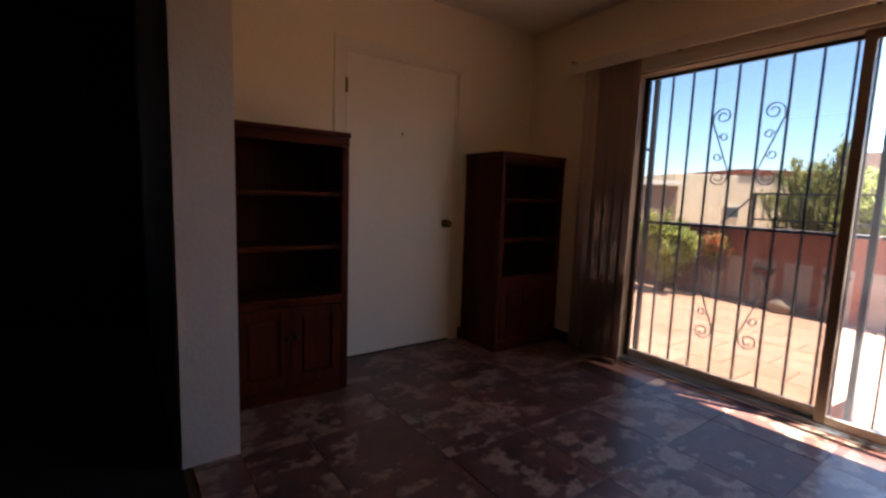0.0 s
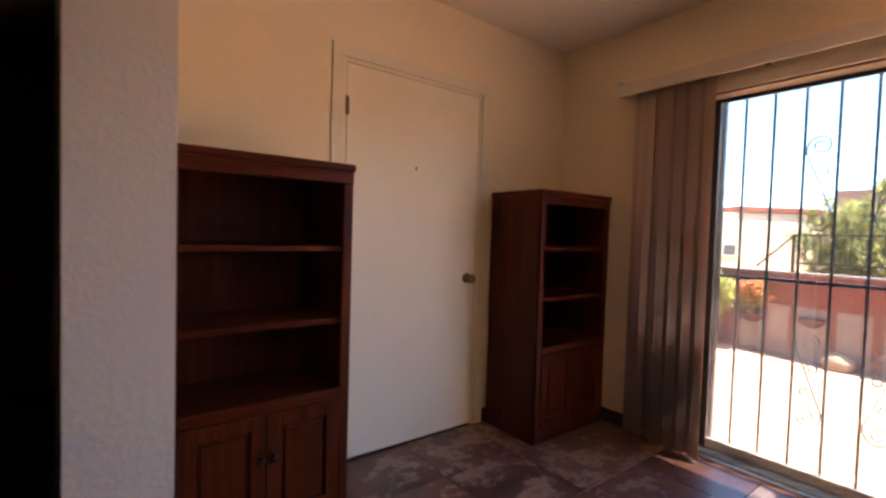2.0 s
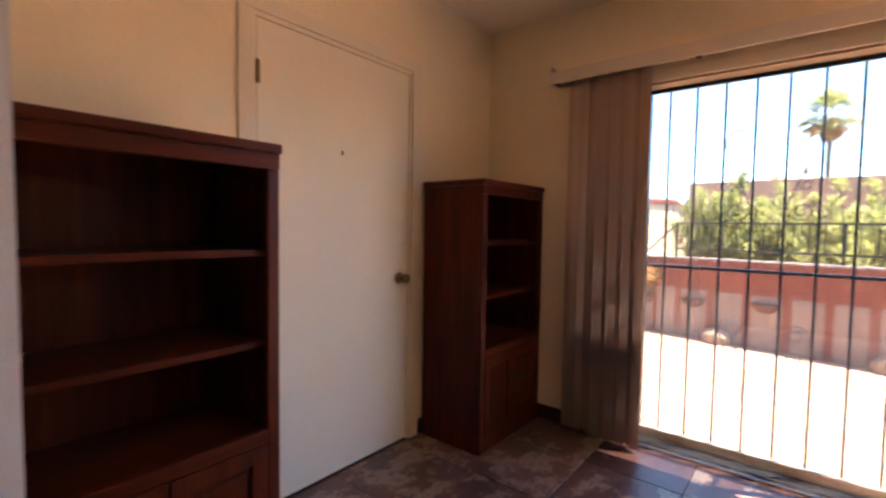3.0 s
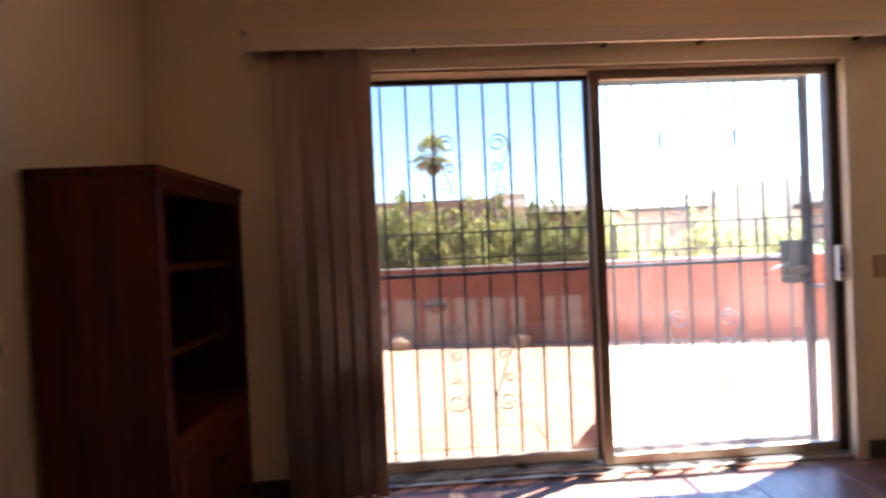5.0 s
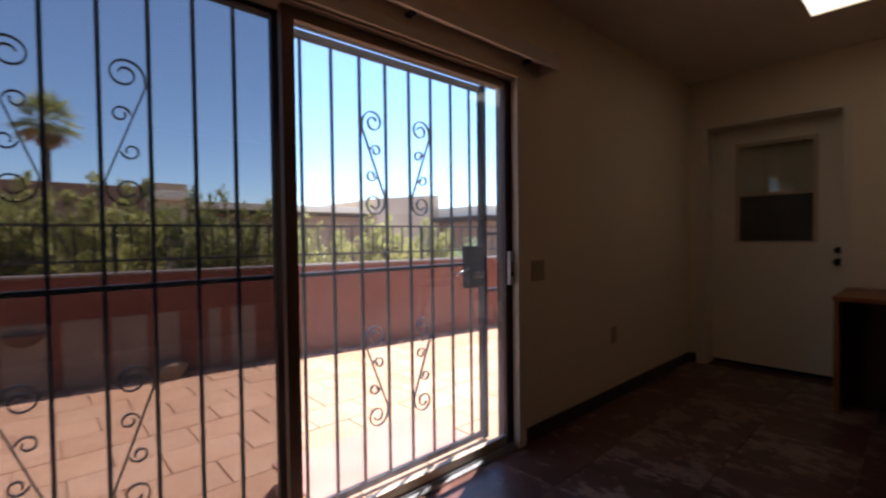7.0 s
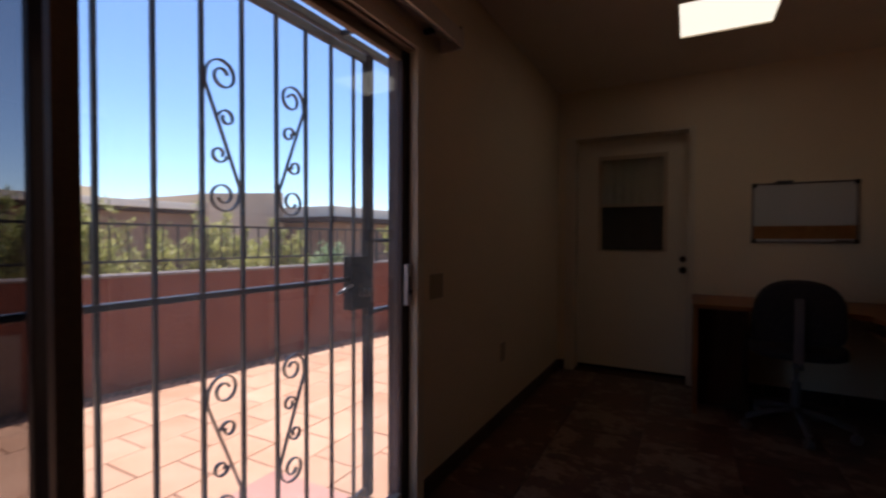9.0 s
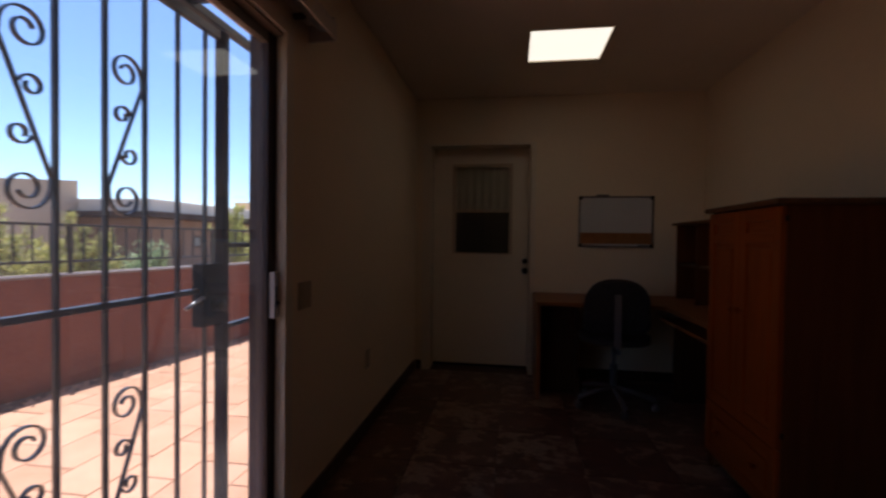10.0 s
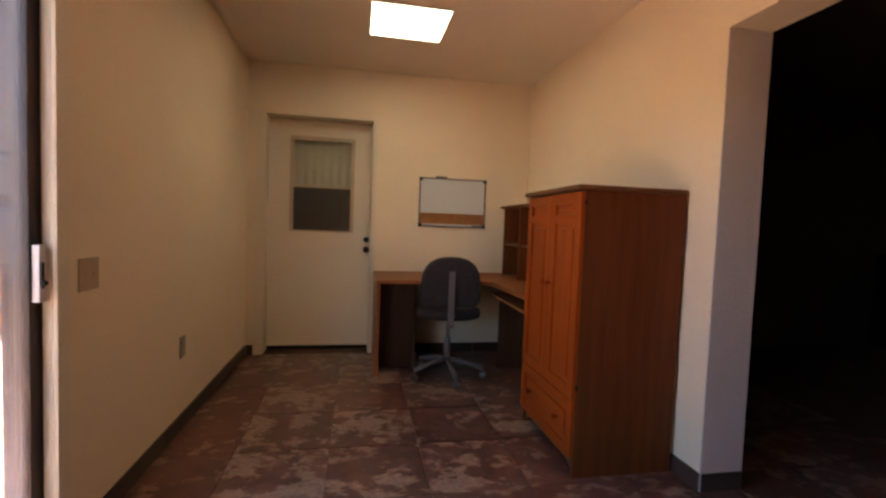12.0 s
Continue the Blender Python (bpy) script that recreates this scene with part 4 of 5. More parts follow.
for i in range(len(outline)):
    j = (i + 1) % len(outline)
    bm.faces.new((low[i], low[j], hi[j], hi[i]))
bmesh.ops.bevel(bm, geom=[e for e in bm.edges], offset=0.005, segments=2, affect="EDGES")
part("desktop", bm, DESKTOP, desk, "orange-brown laminate top")
part("end_panel", block(5.148, -1.10, 0, L - 0.03, -1.072, DZ - 0.029, 0.002), DESKTOP, desk)
# panels below the top take a darker laminate that holds the kneehole's shade
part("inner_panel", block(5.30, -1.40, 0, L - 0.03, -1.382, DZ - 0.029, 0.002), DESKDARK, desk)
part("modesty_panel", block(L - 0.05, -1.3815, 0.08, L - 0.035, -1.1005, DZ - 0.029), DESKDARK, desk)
part("front_panel", block(5.385, -1.3815, 0.0, 5.403, -1.1005, DZ - 0.0295, 0.002), DESKDARK, desk, "pedestal front coloured dark for the shade under the desk")
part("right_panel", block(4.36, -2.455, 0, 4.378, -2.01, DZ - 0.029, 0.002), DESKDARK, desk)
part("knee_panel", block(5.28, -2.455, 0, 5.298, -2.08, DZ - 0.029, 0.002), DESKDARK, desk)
part("keyboard_tray", block(4.42, -2.30, 0.622, 5.24, -1.965, 0.640, 0.004), DESKTOP, desk, "pull-out keyboard tray")
for y in (4.41, 5.252):
    part("tray_runner", block(y - 0.006, -2.28, 0.642, y + 0.006, -2.02, DZ - 0.029), STEEL, desk)

hut = thing("desk_hutch", "open wooden hutch standing on the corner desk", "hutch", (5.0, -2.35, DZ))
HX0, HX1, HY0, HY1, HZ = 4.40, 5.62, -2.460, -2.20, 1.350
for x in (HX0, 4.82, 5.21, HX1 - 0.018):
    part("upright", block(x, HY0, DZ + 0.001, x + 0.018, HY1, HZ - 0.02, 0.001), LAMINATE, hut)
part("top", block(HX0 - 0.015, HY0, HZ - 0.02, HX1 + 0.03, HY1 + 0.03, HZ, 0.006), LAMINATE_H, hut)
part("back_panel", block(HX0 + 0.018, HY0 - 0.006, DZ + 0.01, HX1 - 0.018, HY0 - 0.001, HZ - 0.02), LAMINATE, hut)
for x0, x1 in ((HX0 + 0.0185, 4.8195), (4.8385, 5.2095), (5.2285, HX1 - 0.0185)):
    part("shelf", block(x0, HY0 + 0.001, 1.010, x1, HY1 - 0.01, 1.026, 0.002), LAMINATE_H, hut)

# ---------------------------------------------------------------- office chair
CX, CY = 5.145, -1.625
chair = thing("office_chair", "grey office chair with a charcoal fabric back at the desk", "office chair", (CX, CY, 0))


def cushion(name, cx, cy, cz, w, d, h, tilt, power=2.6, square=0.0, taper=0.0):
    """A padded slab: superellipse outline, domed faces. Local x is depth, y is width."""
    bm = bmesh.new()
    n, rings = 36, []
    m = Matrix.Translation((cx, cy, cz)) @ Matrix.Rotation(tilt, 4, "Y")
    for s, z in ((0.90, -h / 2), (0.985, -h * 0.36), (1.0, 0), (0.985, h * 0.36), (0.88, h / 2), (0.5, h * 0.6)):
        ring = []
        for i in range(n):
            a = 2 * math.pi * i / n
            c, q = math.cos(a), math.sin(a)
            p = power + square if c > 0 else power
            u = abs(c) ** (2 / p) * (1 if c > 0 else -1)
            v = abs(q) ** (2 / p) * (1 if q > 0 else -1) * (1 + taper * u)
            ring.append(bm.verts.new(m @ Vector((d / 2 * s * u, w / 2 * s * v, z))))
        rings.append(ring)
    for p, q in zip(rings, rings[1:]):
        for i in range(n):
            j = (i + 1) % n
            bm.faces.new((p[i], p[j], q[j], q[i]))
    bm.faces.new(list(reversed(rings[0])))
    bm.faces.new(rings[-1])
    return part(name, bm, FABRIC, chair, "charcoal fabric pad", True)


cushion("seat", CX + 0.02, CY, 0.500, 0.49, 0.46, 0.070, 0.0)
cushion("backrest", CX - 0.205, CY + 0.03, 0.752, 0.435, 0.375, 0.06, radians(84), 2.5, 4.0, 0.05)
bm = bmesh.new()
box(bm, CX - 0.262, CY + 0.008, 0.47, CX - 0.246, CY + 0.054, 0.835, 0.005)
part("back_bar", bm, GREYPLASTIC, chair, "light grey back support bar")
bm = bmesh.new()
tube(bm, [(CX - 0.254, CY + 0.031, 0.475), (CX - 0.23, CY + 0.02, 0.438), (CX - 0.14, CY + 0.01, 0.425), (CX, CY, 0.425)], 0.017, 8)
part("bracket", bm, GREYPLASTIC, chair, "", True)
bm = bmesh.new()
rod(bm, (CX, CY, 0.12), (CX, CY, 0.30), 0.027, 16)
rod(bm, (CX, CY, 0.30), (CX, CY, 0.45), 0.016, 14)
part("column", bm, GREYPLASTIC, chair, "", True)
bm = bmesh.new()
box(bm, CX - 0.09, CY - 0.07, 0.444, CX + 0.09, CY + 0.07, 0.463, 0.004)
part("seat_plate", bm, GREYPLASTIC, chair)
for k in range(5):
    a = radians(183 + 72 * k)
    ux, uy = math.cos(a), math.sin(a)
    bm = bmesh.new()
    tube(bm, [(CX + 0.02 * ux, CY + 0.02 * uy, 0.135), (CX + 0.14 * ux, CY + 0.14 * uy, 0.115), (CX + 0.278 * ux, CY + 0.278 * uy, 0.078)], 0.018, 8)
    leg = part("base_leg", bm, GREYPLASTIC, chair, "", True)
    bm = bmesh.new()
    ex, ey = CX + 0.281 * ux, CY + 0.281 * uy
    for sgn in (-1, 1):
        px, py = -uy * 0.014 * sgn, ux * 0.014 * sgn
        rod(bm, (ex + px * 0.4, ey + py * 0.4, 0.027), (ex + px * 1.5, ey + py * 1.5, 0.027), 0.026, 14)
    rod(bm, (ex, ey, 0.027), (ex, ey, 0.075), 0.006, 8)
    part("castor", bm, GREYPLASTIC, leg, "", True)

# ---------------------------------------------------------------- patio and garden
GZ = -0.06
SL = -0.15                         # the garden wall runs askew to the house
WALL_T = math.atan(SL)
WY = 3.48


def on_wall(x, d=0.0):
    """A point d metres in front of the garden wall's face at x."""
    return (x - d * SL * -1, WY + SL * x - d)


bm = bmesh.new()
bmesh.ops.create_grid(bm, x_segments=60, y_segments=60, size=600)
structure("ground", bm, SAND, "pale sandy desert ground", "ground").location = (0, 0, -0.14)
structure("patio_bed", block(-7.0, 0.2, -0.13, 12.0, 4.4, GZ - 0.012), JOINT, "sandy bed under the patio pavers", "patio")

gw = thing("garden_wall", "low terracotta stucco garden wall with pale patches", "garden wall", (2.0, WY + SL * 2.0, GZ), kind="structure")
rot = Matrix.Translation((0, WY, 0)) @ Matrix.Rotation(WALL_T, 4, "Z")


def skew(bm):
    bmesh.ops.transform(bm, matrix=rot, verts=bm.verts)
    return bm


part("wall_body", skew(block(-6.0, 0, -0.14, 14.0, 0.22, 0.850, 0.01)), STUCCO, gw)
# the sunlit look of the wall's top is put into a paler cap
part("cap", skew(block(-6.0, -0.012, 0.850, 14.0, 0.232, 0.870, 0.006)), STUCCO_PATCH, gw, "cap in paler stucco for the sunlit top")
# paler, greyer patches along the lower wall
for a, b in ((-0.02, 0.22), (0.27, 0.48), (0.55, 0.82), (0.90, 1.18), (1.26, 1.54), (1.62, 1.88), (1.95, 2.20), (2.28, 2.44), (2.68, 2.78), (2.87, 3.09)):
    part("faded_patch", skew(block(a, -0.004, -0.06, b, 0.02, 0.50, 0.003)), STUCCO_PATCH, gw, "pale grey stucco patch")

rail = thing("wall_railing", "black iron railing along the top of the garden wall", "railing", (4.0, WY + SL * 4 + 0.1, 0.870))
part("top_rail", skew(block(0.42, 0.095, 1.268, 14.0, 0.125, 1.290, 0.002)), IRON, rail)
part("bottom_rail", skew(block(0.42, 0.100, 0.962, 14.0, 0.120, 0.982, 0.002)), IRON, rail)
for k in range(9):
    x = 0.42 + 1.55 * k
    part("post", skew(block(x, 0.095, 0.870, x + 0.028, 0.125, 1.29, 0.002)), IRON, rail)
me = None
for k in range(96):
    x = 0.42 + 0.129 * (k + 1)
    if me is None:
        me = mesh_of("picket", block(-0.006, -0.006, 0.982, 0.006, 0.006, 1.268), IRON)
    ob = new("picket", me)
    ob.parent = rail
    ob.matrix_parent_inverse = Matrix.Translation(-rail.location)
    p = rot @ Vector((x, 0.11, 0))
    ob.location = (p.x, p.y, 0)
bm = bmesh.new()
rod(bm, (0.44, 0.11, 1.278), (0.06, 0.11, 0.90), 0.012, 6)
part("slant_rail", skew(bm), IRON, rail)


def bowl_planter(x, z, r):
    """A half bowl hung on the garden wall."""
    px, py = on_wall(x, 0.0)
    t = thing("wall_planter", "dark clay half-bowl planter hung on the garden wall", "planter", (px, py, z))
    bm = bmesh.new()
    n, k = 18, 7
    rings = []
    for scale in (1.0, 0.86):
        rr = []
        for j in range(k + 1):
            th = math.pi / 2 * j / k
            rr.append([bm.verts.new((px + r * scale * math.cos(th) * math.cos(math.pi * i / n), py - 0.004 - r * scale * math.cos(th) * math.sin(math.pi * i / n) * 0.8, z - r * scale * math.sin(th) * 0.85)) for i in range(n + 1)])
        rings.append(rr)
    for rr in rings:
        for j in range(k):
            for i in range(n):
                bm.faces.new((rr[j][i], rr[j][i + 1], rr[j + 1][i + 1], rr[j + 1][i]))
    for i in range(n):
        bm.faces.new((rings[0][0][i], rings[0][0][i + 1], rings[1][0][i + 1], rings[1][0][i]))
    part("bowl", bm, POT, t, "", True)
    bm = bmesh.new()
    ring = [bm.verts.new((px + r * 0.85 * math.cos(math.pi * i / n), py - 0.004 - r * 0.85 * 0.8 * math.sin(math.pi * i / n), z - 0.012)) for i in range(n + 1)]
    top = bm.verts.new((px, py - 0.03, z + 0.004))
    for i in range(n):
        bm.faces.new((ring[i], ring[i + 1], top))
    part("soil", bm, GRAVEL, t, "pale gravelly soil")
    return t


bowl_planter(0.10, 0.37, 0.13)
bowl_planter(0.68, 0.40, 0.125)
bowl_planter(1.38, 0.43, 0.125)


def leaf_mesh(name, leaves, material):
    """leaves: (place, direction, length, width); each a folded blade of two faces."""
    vs, fs = [], []
    for p, d, ln, w in leaves:
        p, d = Vector(p), Vector(d).normalized()
        side = d.cross(Vector((0, 0, 1)))
        side = side.normalized() if side.length > 1e-3 else Vector((1, 0, 0))
        nrm = side.cross(d)
        i = len(vs)
        vs += [p, p + d * ln * 0.45 + side * w / 2 + nrm * w * 0.18, p + d * ln, p + d * ln * 0.45 - side * w / 2 + nrm * w * 0.18]
        fs += [(i, i + 1, i + 2), (i, i + 2, i + 3)]
    me = bpy.data.meshes.new(name)
    me.from_pydata([tuple(v) for v in vs], [], fs)
    me.materials.append(material)
    return me


def shrub(name, label, at, height, spread, count, leaf, material, seed, flowers=None, group="", category="shrub"):
    """Stems that fork out of the ground, with leaves clustered along their upper part."""
    r = random.Random(seed)
    t = thing(name, label, category, at, group)
    base = Vector(at)
    bm = bmesh.new()
    tips = []
    for k in range(14):
        a = r.uniform(0, 2 * math.pi)
        q = spread * math.sqrt(r.random())
        top = base + Vector((math.cos(a) * q, math.sin(a) * q * 0.7, height * r.uniform(0.72, 1.0) * (1 - 0.30 * (q / spread) ** 2)))
        mid = base.lerp(top, 0.5) + Vector((r.uniform(-0.08, 0.08), r.uniform(-0.08, 0.08), 0.05))
        tube(bm, [base + Vector((r.uniform(-0.05, 0.05), r.uniform(-0.05, 0.05), 0)), mid, top], 0.008, 5)
        tips.append((mid, top))
        for _ in range(3):
            s = mid.lerp(top, r.uniform(0.0, 0.8))
            e = s + Vector((r.uniform(-0.22, 0.22), r.uniform(-0.2, 0.2), r.uniform(0.03, 0.25))) * (height / 1.6)
            tube(bm, [s, s.lerp(e, 0.5) + Vector((0, 0, 0.02)), e], 0.004, 4)
            tips.append((s, e))
        tips.append((base.lerp(mid, 0.35), mid))
        if height > 1.6:
            crest = top + Vector((r.uniform(-0.06, 0.06), r.uniform(-0.06, 0.06), r.uniform(0.03, 0.16)))
            tube(bm, [top - Vector((0, 0, 0.04)), top.lerp(crest, 0.5), crest], 0.003, 4)
            tips.append((top, crest))
    part("stems", bm, BARK, t)
    leaves = []
    for _ in range(count):
        s, e = r.choice(tips)
        p = s.lerp(e, r.random()) + Vector((r.gauss(0, 0.035), r.gauss(0, 0.035), r.gauss(0, 0.035)))
        d = (e - s).normalized() + Vector((r.gauss(0, 0.7), r.gauss(0, 0.7), r.gauss(0.0, 0.6)))
        leaves.append((p, d, leaf * r.uniform(0.6, 1.35), leaf * r.uniform(0.2, 0.34)))
    ob = new("foliage", leaf_mesh("foliage", leaves, material))
    ob.parent = t
    ob.matrix_parent_inverse = Matrix.Translation(-t.location)
    if flowers:
        fl = []
        for _ in range(flowers):
            s, e = r.choice(tips)
            p = s.lerp(e, r.uniform(0.7, 1.05))
            for _ in range(5):
                fl.append((p, (r.gauss(0, 1), r.gauss(0, 1), r.gauss(0.4, 0.8)), 0.05, 0.03))
        ob = new("blossom", leaf_mesh("blossom", fl, FLOWER))
        ob.parent = t
        ob.matrix_parent_inverse = Matrix.Translation(-t.location)
    return t


HEDGE = "hedge behind the garden wall"
kinds = [shrub("shrub", "olive-green leafy shrub behind the garden wall", (0.85, 4.55, -0.14), 2.05, 0.74, 5200, 0.085, LEAF_OLIVE, 11, None, HEDGE),
         shrub("shrub", "yellow-green leafy shrub behind the garden wall", (2.05, 4.35, -0.14), 2.02, 0.72, 5000, 0.08, LEAF_YELLOW, 12, None, HEDGE),
         shrub("shrub", "olive-green leafy shrub behind the garden wall", (3.15, 4.25, -0.14), 1.96, 0.70, 4600, 0.085, LEAF_OLIVE, 13, None, HEDGE),
         shrub("shrub", "sparse yellow-green shrub behind the garden wall", (5.0, 3.85, -0.14), 1.88, 0.65, 2400, 0.09, LEAF_YELLOW, 14, None, HEDGE)]
for k, x, y, turn, s in ((1, 1.45, 5.1, 70, 1.0), (3, 0.98, 5.4, 40, 0.98), (0, 2.65, 5.0, 150, 0.95), (1, 3.75, 4.6, 200, 0.92), (3, 4.35, 4.1, 90, 0.93),
                         (1, 5.45, 4.0, 30, 0.82), (1, 6.05, 4.05, 120, 0.80), (1, 1.02, 4.75, 10, 1.04), (1, 2.3, 4.8, 300, 1.0)):
    c = copy_thing(kinds[k], pose(x, y, -0.14, 0, 0, turn))
    c.scale = (s, s, s)
shrub("shrub", "low pale-green shrub behind the garden wall", (6.80, 3.75, -0.14), 1.38, 0.60, 5200, 0.07, LEAF_PALE, 15)
shrub("shrub", "bright green bush at the end of the garden", (13.0, 6.5, -0.14), 2.1, 0.80, 4600, 0.10, LEAF_LIME, 16)
shrub("shrub", "yellow-green bush on the patio by the garden wall", (-0.42, 3.12, GZ), 1.20, 0.44, 7200, 0.07, LEAF_LIME, 17)
px, py = on_wall(0.11, 0.07)
shrub("flowering_plant", "coral-flowered plant growing in the clay wall planter", (px, py, 0.362), 0.40, 0.26, 1100, 0.05, LEAF_LIME, 18, 330)

shrub("tree", "green treetop rising over the brown house roof", (0.95, 24.0, -0.14), 4.45, 1.5, 6500, 0.22, LEAF_YELLOW, 23, None, "", "tree")


def rock(at, r, seed, name="rock", label="pale rounded rock at the foot of the garden wall"):
    rr = random.Random(seed)
    bm = bmesh.new()
    bmesh.ops.create_icosphere(bm, subdivisions=3, radius=r)
    off = Vector((rr.uniform(0, 50), rr.uniform(0, 50), 0))
    for v in bm.verts:
        k = 1 + 0.28 * noise.noise(v.co * (1.6 / r) + off) + 0.08 * noise.noise(v.co * (5 / r) + off)
        v.co = Vector((v.co.x * k * 1.15, v.co.y * k, v.co.z * k * 0.88))
    bmesh.ops.translate(bm, vec=(at[0], at[1], at[2] + r * 0.55), verts=bm.verts)
    return tagged(part(name, bm, ROCK, None, "", True), label, "rock")


x, y = on_wall(0.97, 0.13)
rock((x, y, GZ), 0.115, 3)
x, y = on_wall(2.33, 0.12)
rock((x, y, GZ), 0.11, 8)
x, y = on_wall(7.6, 0.16)
rock((x, y, GZ), 0.14, 9)

# loose gravel along the foot of the wall
gr = random.Random(4)
vs, fs = [], []
for _ in range(2600):
    u = gr.uniform(-3.0, 9.0)
    d = abs(gr.gauss(0, 0.085)) + 0.012
    c = rot @ Vector((u, -d, GZ + 0.004))
    s = gr.uniform(0.008, 0.02)
    i = len(vs)
    for dx, dy, dz in ((1, 0, 0), (-1, 0, 0), (0, 1, 0), (0, -1, 0), (0, 0, 0.8), (0, 0, -0.6)):
        vs.append((c.x + s * (dx + gr.uniform(-0.3, 0.3)), c.y + s * (dy + gr.uniform(-0.3, 0.3)), c.z + s * (dz + gr.uniform(-0.1, 0.1))))
    for a, b, e in ((0, 2, 4), (2, 1, 4), (1, 3, 4), (3, 0, 4), (2, 0, 5), (1, 2, 5), (3, 1, 5), (0, 3, 5)):
        fs.append((i + a, i + b, i + e))
me = bpy.data.meshes.new("gravel")
me.from_pydata(vs, [], fs)
me.materials.append(GRAVEL)
tagged(new("gravel", me), "loose brown gravel along the garden wall", "gravel", "", "stuff")

tagged(part("door_step", block(2.35, 0.36, GZ, 3.35, 0.86, GZ + 0.012, 0.005), PINKSTEP), "faded red concrete slab before the gate", "step")
bm = bmesh.new()
vs = [bm.verts.new(p) for p in ((2.02, 0.36, GZ), (2.21, 0.30, GZ), (2.26, 0.46, GZ), (2.10, 0.50, GZ), (2.17, 0.36, GZ + 0.17), (2.23, 0.38, GZ + 0.15))]
for f in ((0, 3, 2, 1), (0, 1, 4), (1, 2, 5), (1, 5, 4), (2, 3, 5), (3, 4, 5), (3, 0, 4)):
    bm.faces.new([vs[i] for i in f])
bmesh.ops.bevel(bm, geom=bm.edges[:], offset=0.006, segments=2, affect="EDGES")
tagged(part("door_stop", bm, PINKSTEP), "red clay wedge standing on the patio", "door stop")

# ---------------------------------------------------------------- houses and palm beyond


def prism(x0, y0, x1, y1, z0, z1):
    return block(x0, y0, z0, x1, y1, z1, 0.03)


def far_window(owner, x0, x1, y, z0, z1, frame_paint):
    w = part("window", block(x0, y - 0.05, z0, x1, y - 0.004, z1, 0.01), frame_paint, owner)
    part("glass", block(x0 + 0.07, y - 0.06, z0 + 0.07, x1 - 0.07, y - 0.052, z1 - 0.07), WINDOWDARK, w)
    return w


h1 = thing("house", "flat-roofed brown stucco house behind the hedge", "house", (1.8, 16, -0.14))
part("wall", prism(-1.45, 14.0, 3.9, 22, -0.14, 2.72), HOUSE_BROWN, h1)
part("parapet", prism(3.9, 13.9, 5.0, 22, -0.14, 2.86), HOUSE_GREY, h1, "beige raised parapet")
part("vent", block(4.1, 13.7, 2.36, 4.98, 13.898, 2.62, 0.02), PALEROOF, h1, "white roof vent")
part("low_wing", prism(5.0, 14.3, 11.6, 22, -0.14, 2.02), HOUSE_BROWN, h1)
part("fascia", block(5.003, 13.9, 2.02, 11.7, 22, 2.14, 0.02), ROOFDARK, h1, "dark brown fascia")
part("low_roof", block(5.003, 13.8, 2.14, 11.7, 22, 2.36, 0.02), PALEROOF, h1, "pale flat roof edge")
part("chimney", block(8.4, 15.0, 2.3, 9.0, 15.6, 2.75, 0.02), HOUSE_TAN, h1)
h2 = thing("house", "tall grey stucco house block beyond the garden", "house", (14, 15, -0.14))
bm = bmesh.new()
c = [(11.7, 13.6), (15.0, 13.6), (15.9, 19.0), (11.7, 19.0)]
lo = [bm.verts.new((px, py, -0.14)) for px, py in c]
up = [bm.verts.new((px, py, z)) for (px, py), z in zip(c, (2.74, 3.06, 3.06, 2.74))]
bm.faces.new(up)
bm.faces.new(lo)
for i in range(4):
    j = (i + 1) % 4
    bm.faces.new((lo[i], lo[j], up[j], up[i]))
part("wall", bm, HOUSE_GREY, h2)
h3 = thing("house", "low brown house with a dark eave", "house", (18, 12, -0.14))
part("wall", prism(15.2, 11.2, 30.0, 17, -0.14, 1.83), HOUSE_BROWN, h3)
part("eave", block(14.6, 10.4, 1.83, 30.5, 17, 2.02, 0.02), ROOFDARK, h3, "dark brown eave")
part("roof", block(15.0, 10.8, 2.02, 30.5, 18, 2.46, 0.05), PALEROOF, h3, "pale roof")
for x0 in (17.4, 19.0, 22.0):
    far_window(h3, x0, x0 + 0.45, 11.2, 0.8, 1.25, ROOFDARK)
h4 = thing("house", "tan stucco house with a red-brown coping", "house", (0.0, 13.0, -0.14))
part("wall", prism(-5.6, 13.0, 0.4, 21, -0.14, 2.27), HOUSE_TAN, h4)
part("upper_wall", prism(-2.9, 13.0, 0.4, 20, 2.27, 2.32), HOUSE_TAN, h4)
part("coping", block(-3.0, 12.92, 2.32, 0.45, 20.2, 2.53, 0.02), COPING, h4, "red-brown coping")
for nm, drop, thick, front, mat in (("gable_wall", 0.0, 2.60, 13.0, HOUSE_TAN), ("gable_coping", 0.13, 0.129, 12.92, COPING)):
    bm = bmesh.new()
    ends = []
    for px, pz in ((0.46, 2.39), (2.6, 1.30)):
        z1 = pz + drop
        z0 = z1 - thick if drop else -0.14
        ends.append([bm.verts.new((px, py, pz2)) for py, pz2 in ((front, z0), (front, z1), (20.0, z1), (20.0, z0))])
    for i in range(4):
        k = (i + 1) % 4
        bm.faces.new((ends[0][i], ends[0][k], ends[1][k], ends[1][i]))
    bm.faces.new(list(reversed(ends[0])))
    bm.faces.new(ends[1])
    part(nm, bm, mat, h4)
part("porch", prism(-9.0, 12.6, -5.65, 19, -0.14, 1.78), HOUSE_BROWN, h4, "shaded brown porch")
part("low_roof", block(-9.2, 12.4, 1.78, -5.62, 19, 1.95, 0.02), PALEROOF, h4, "pale porch roof")
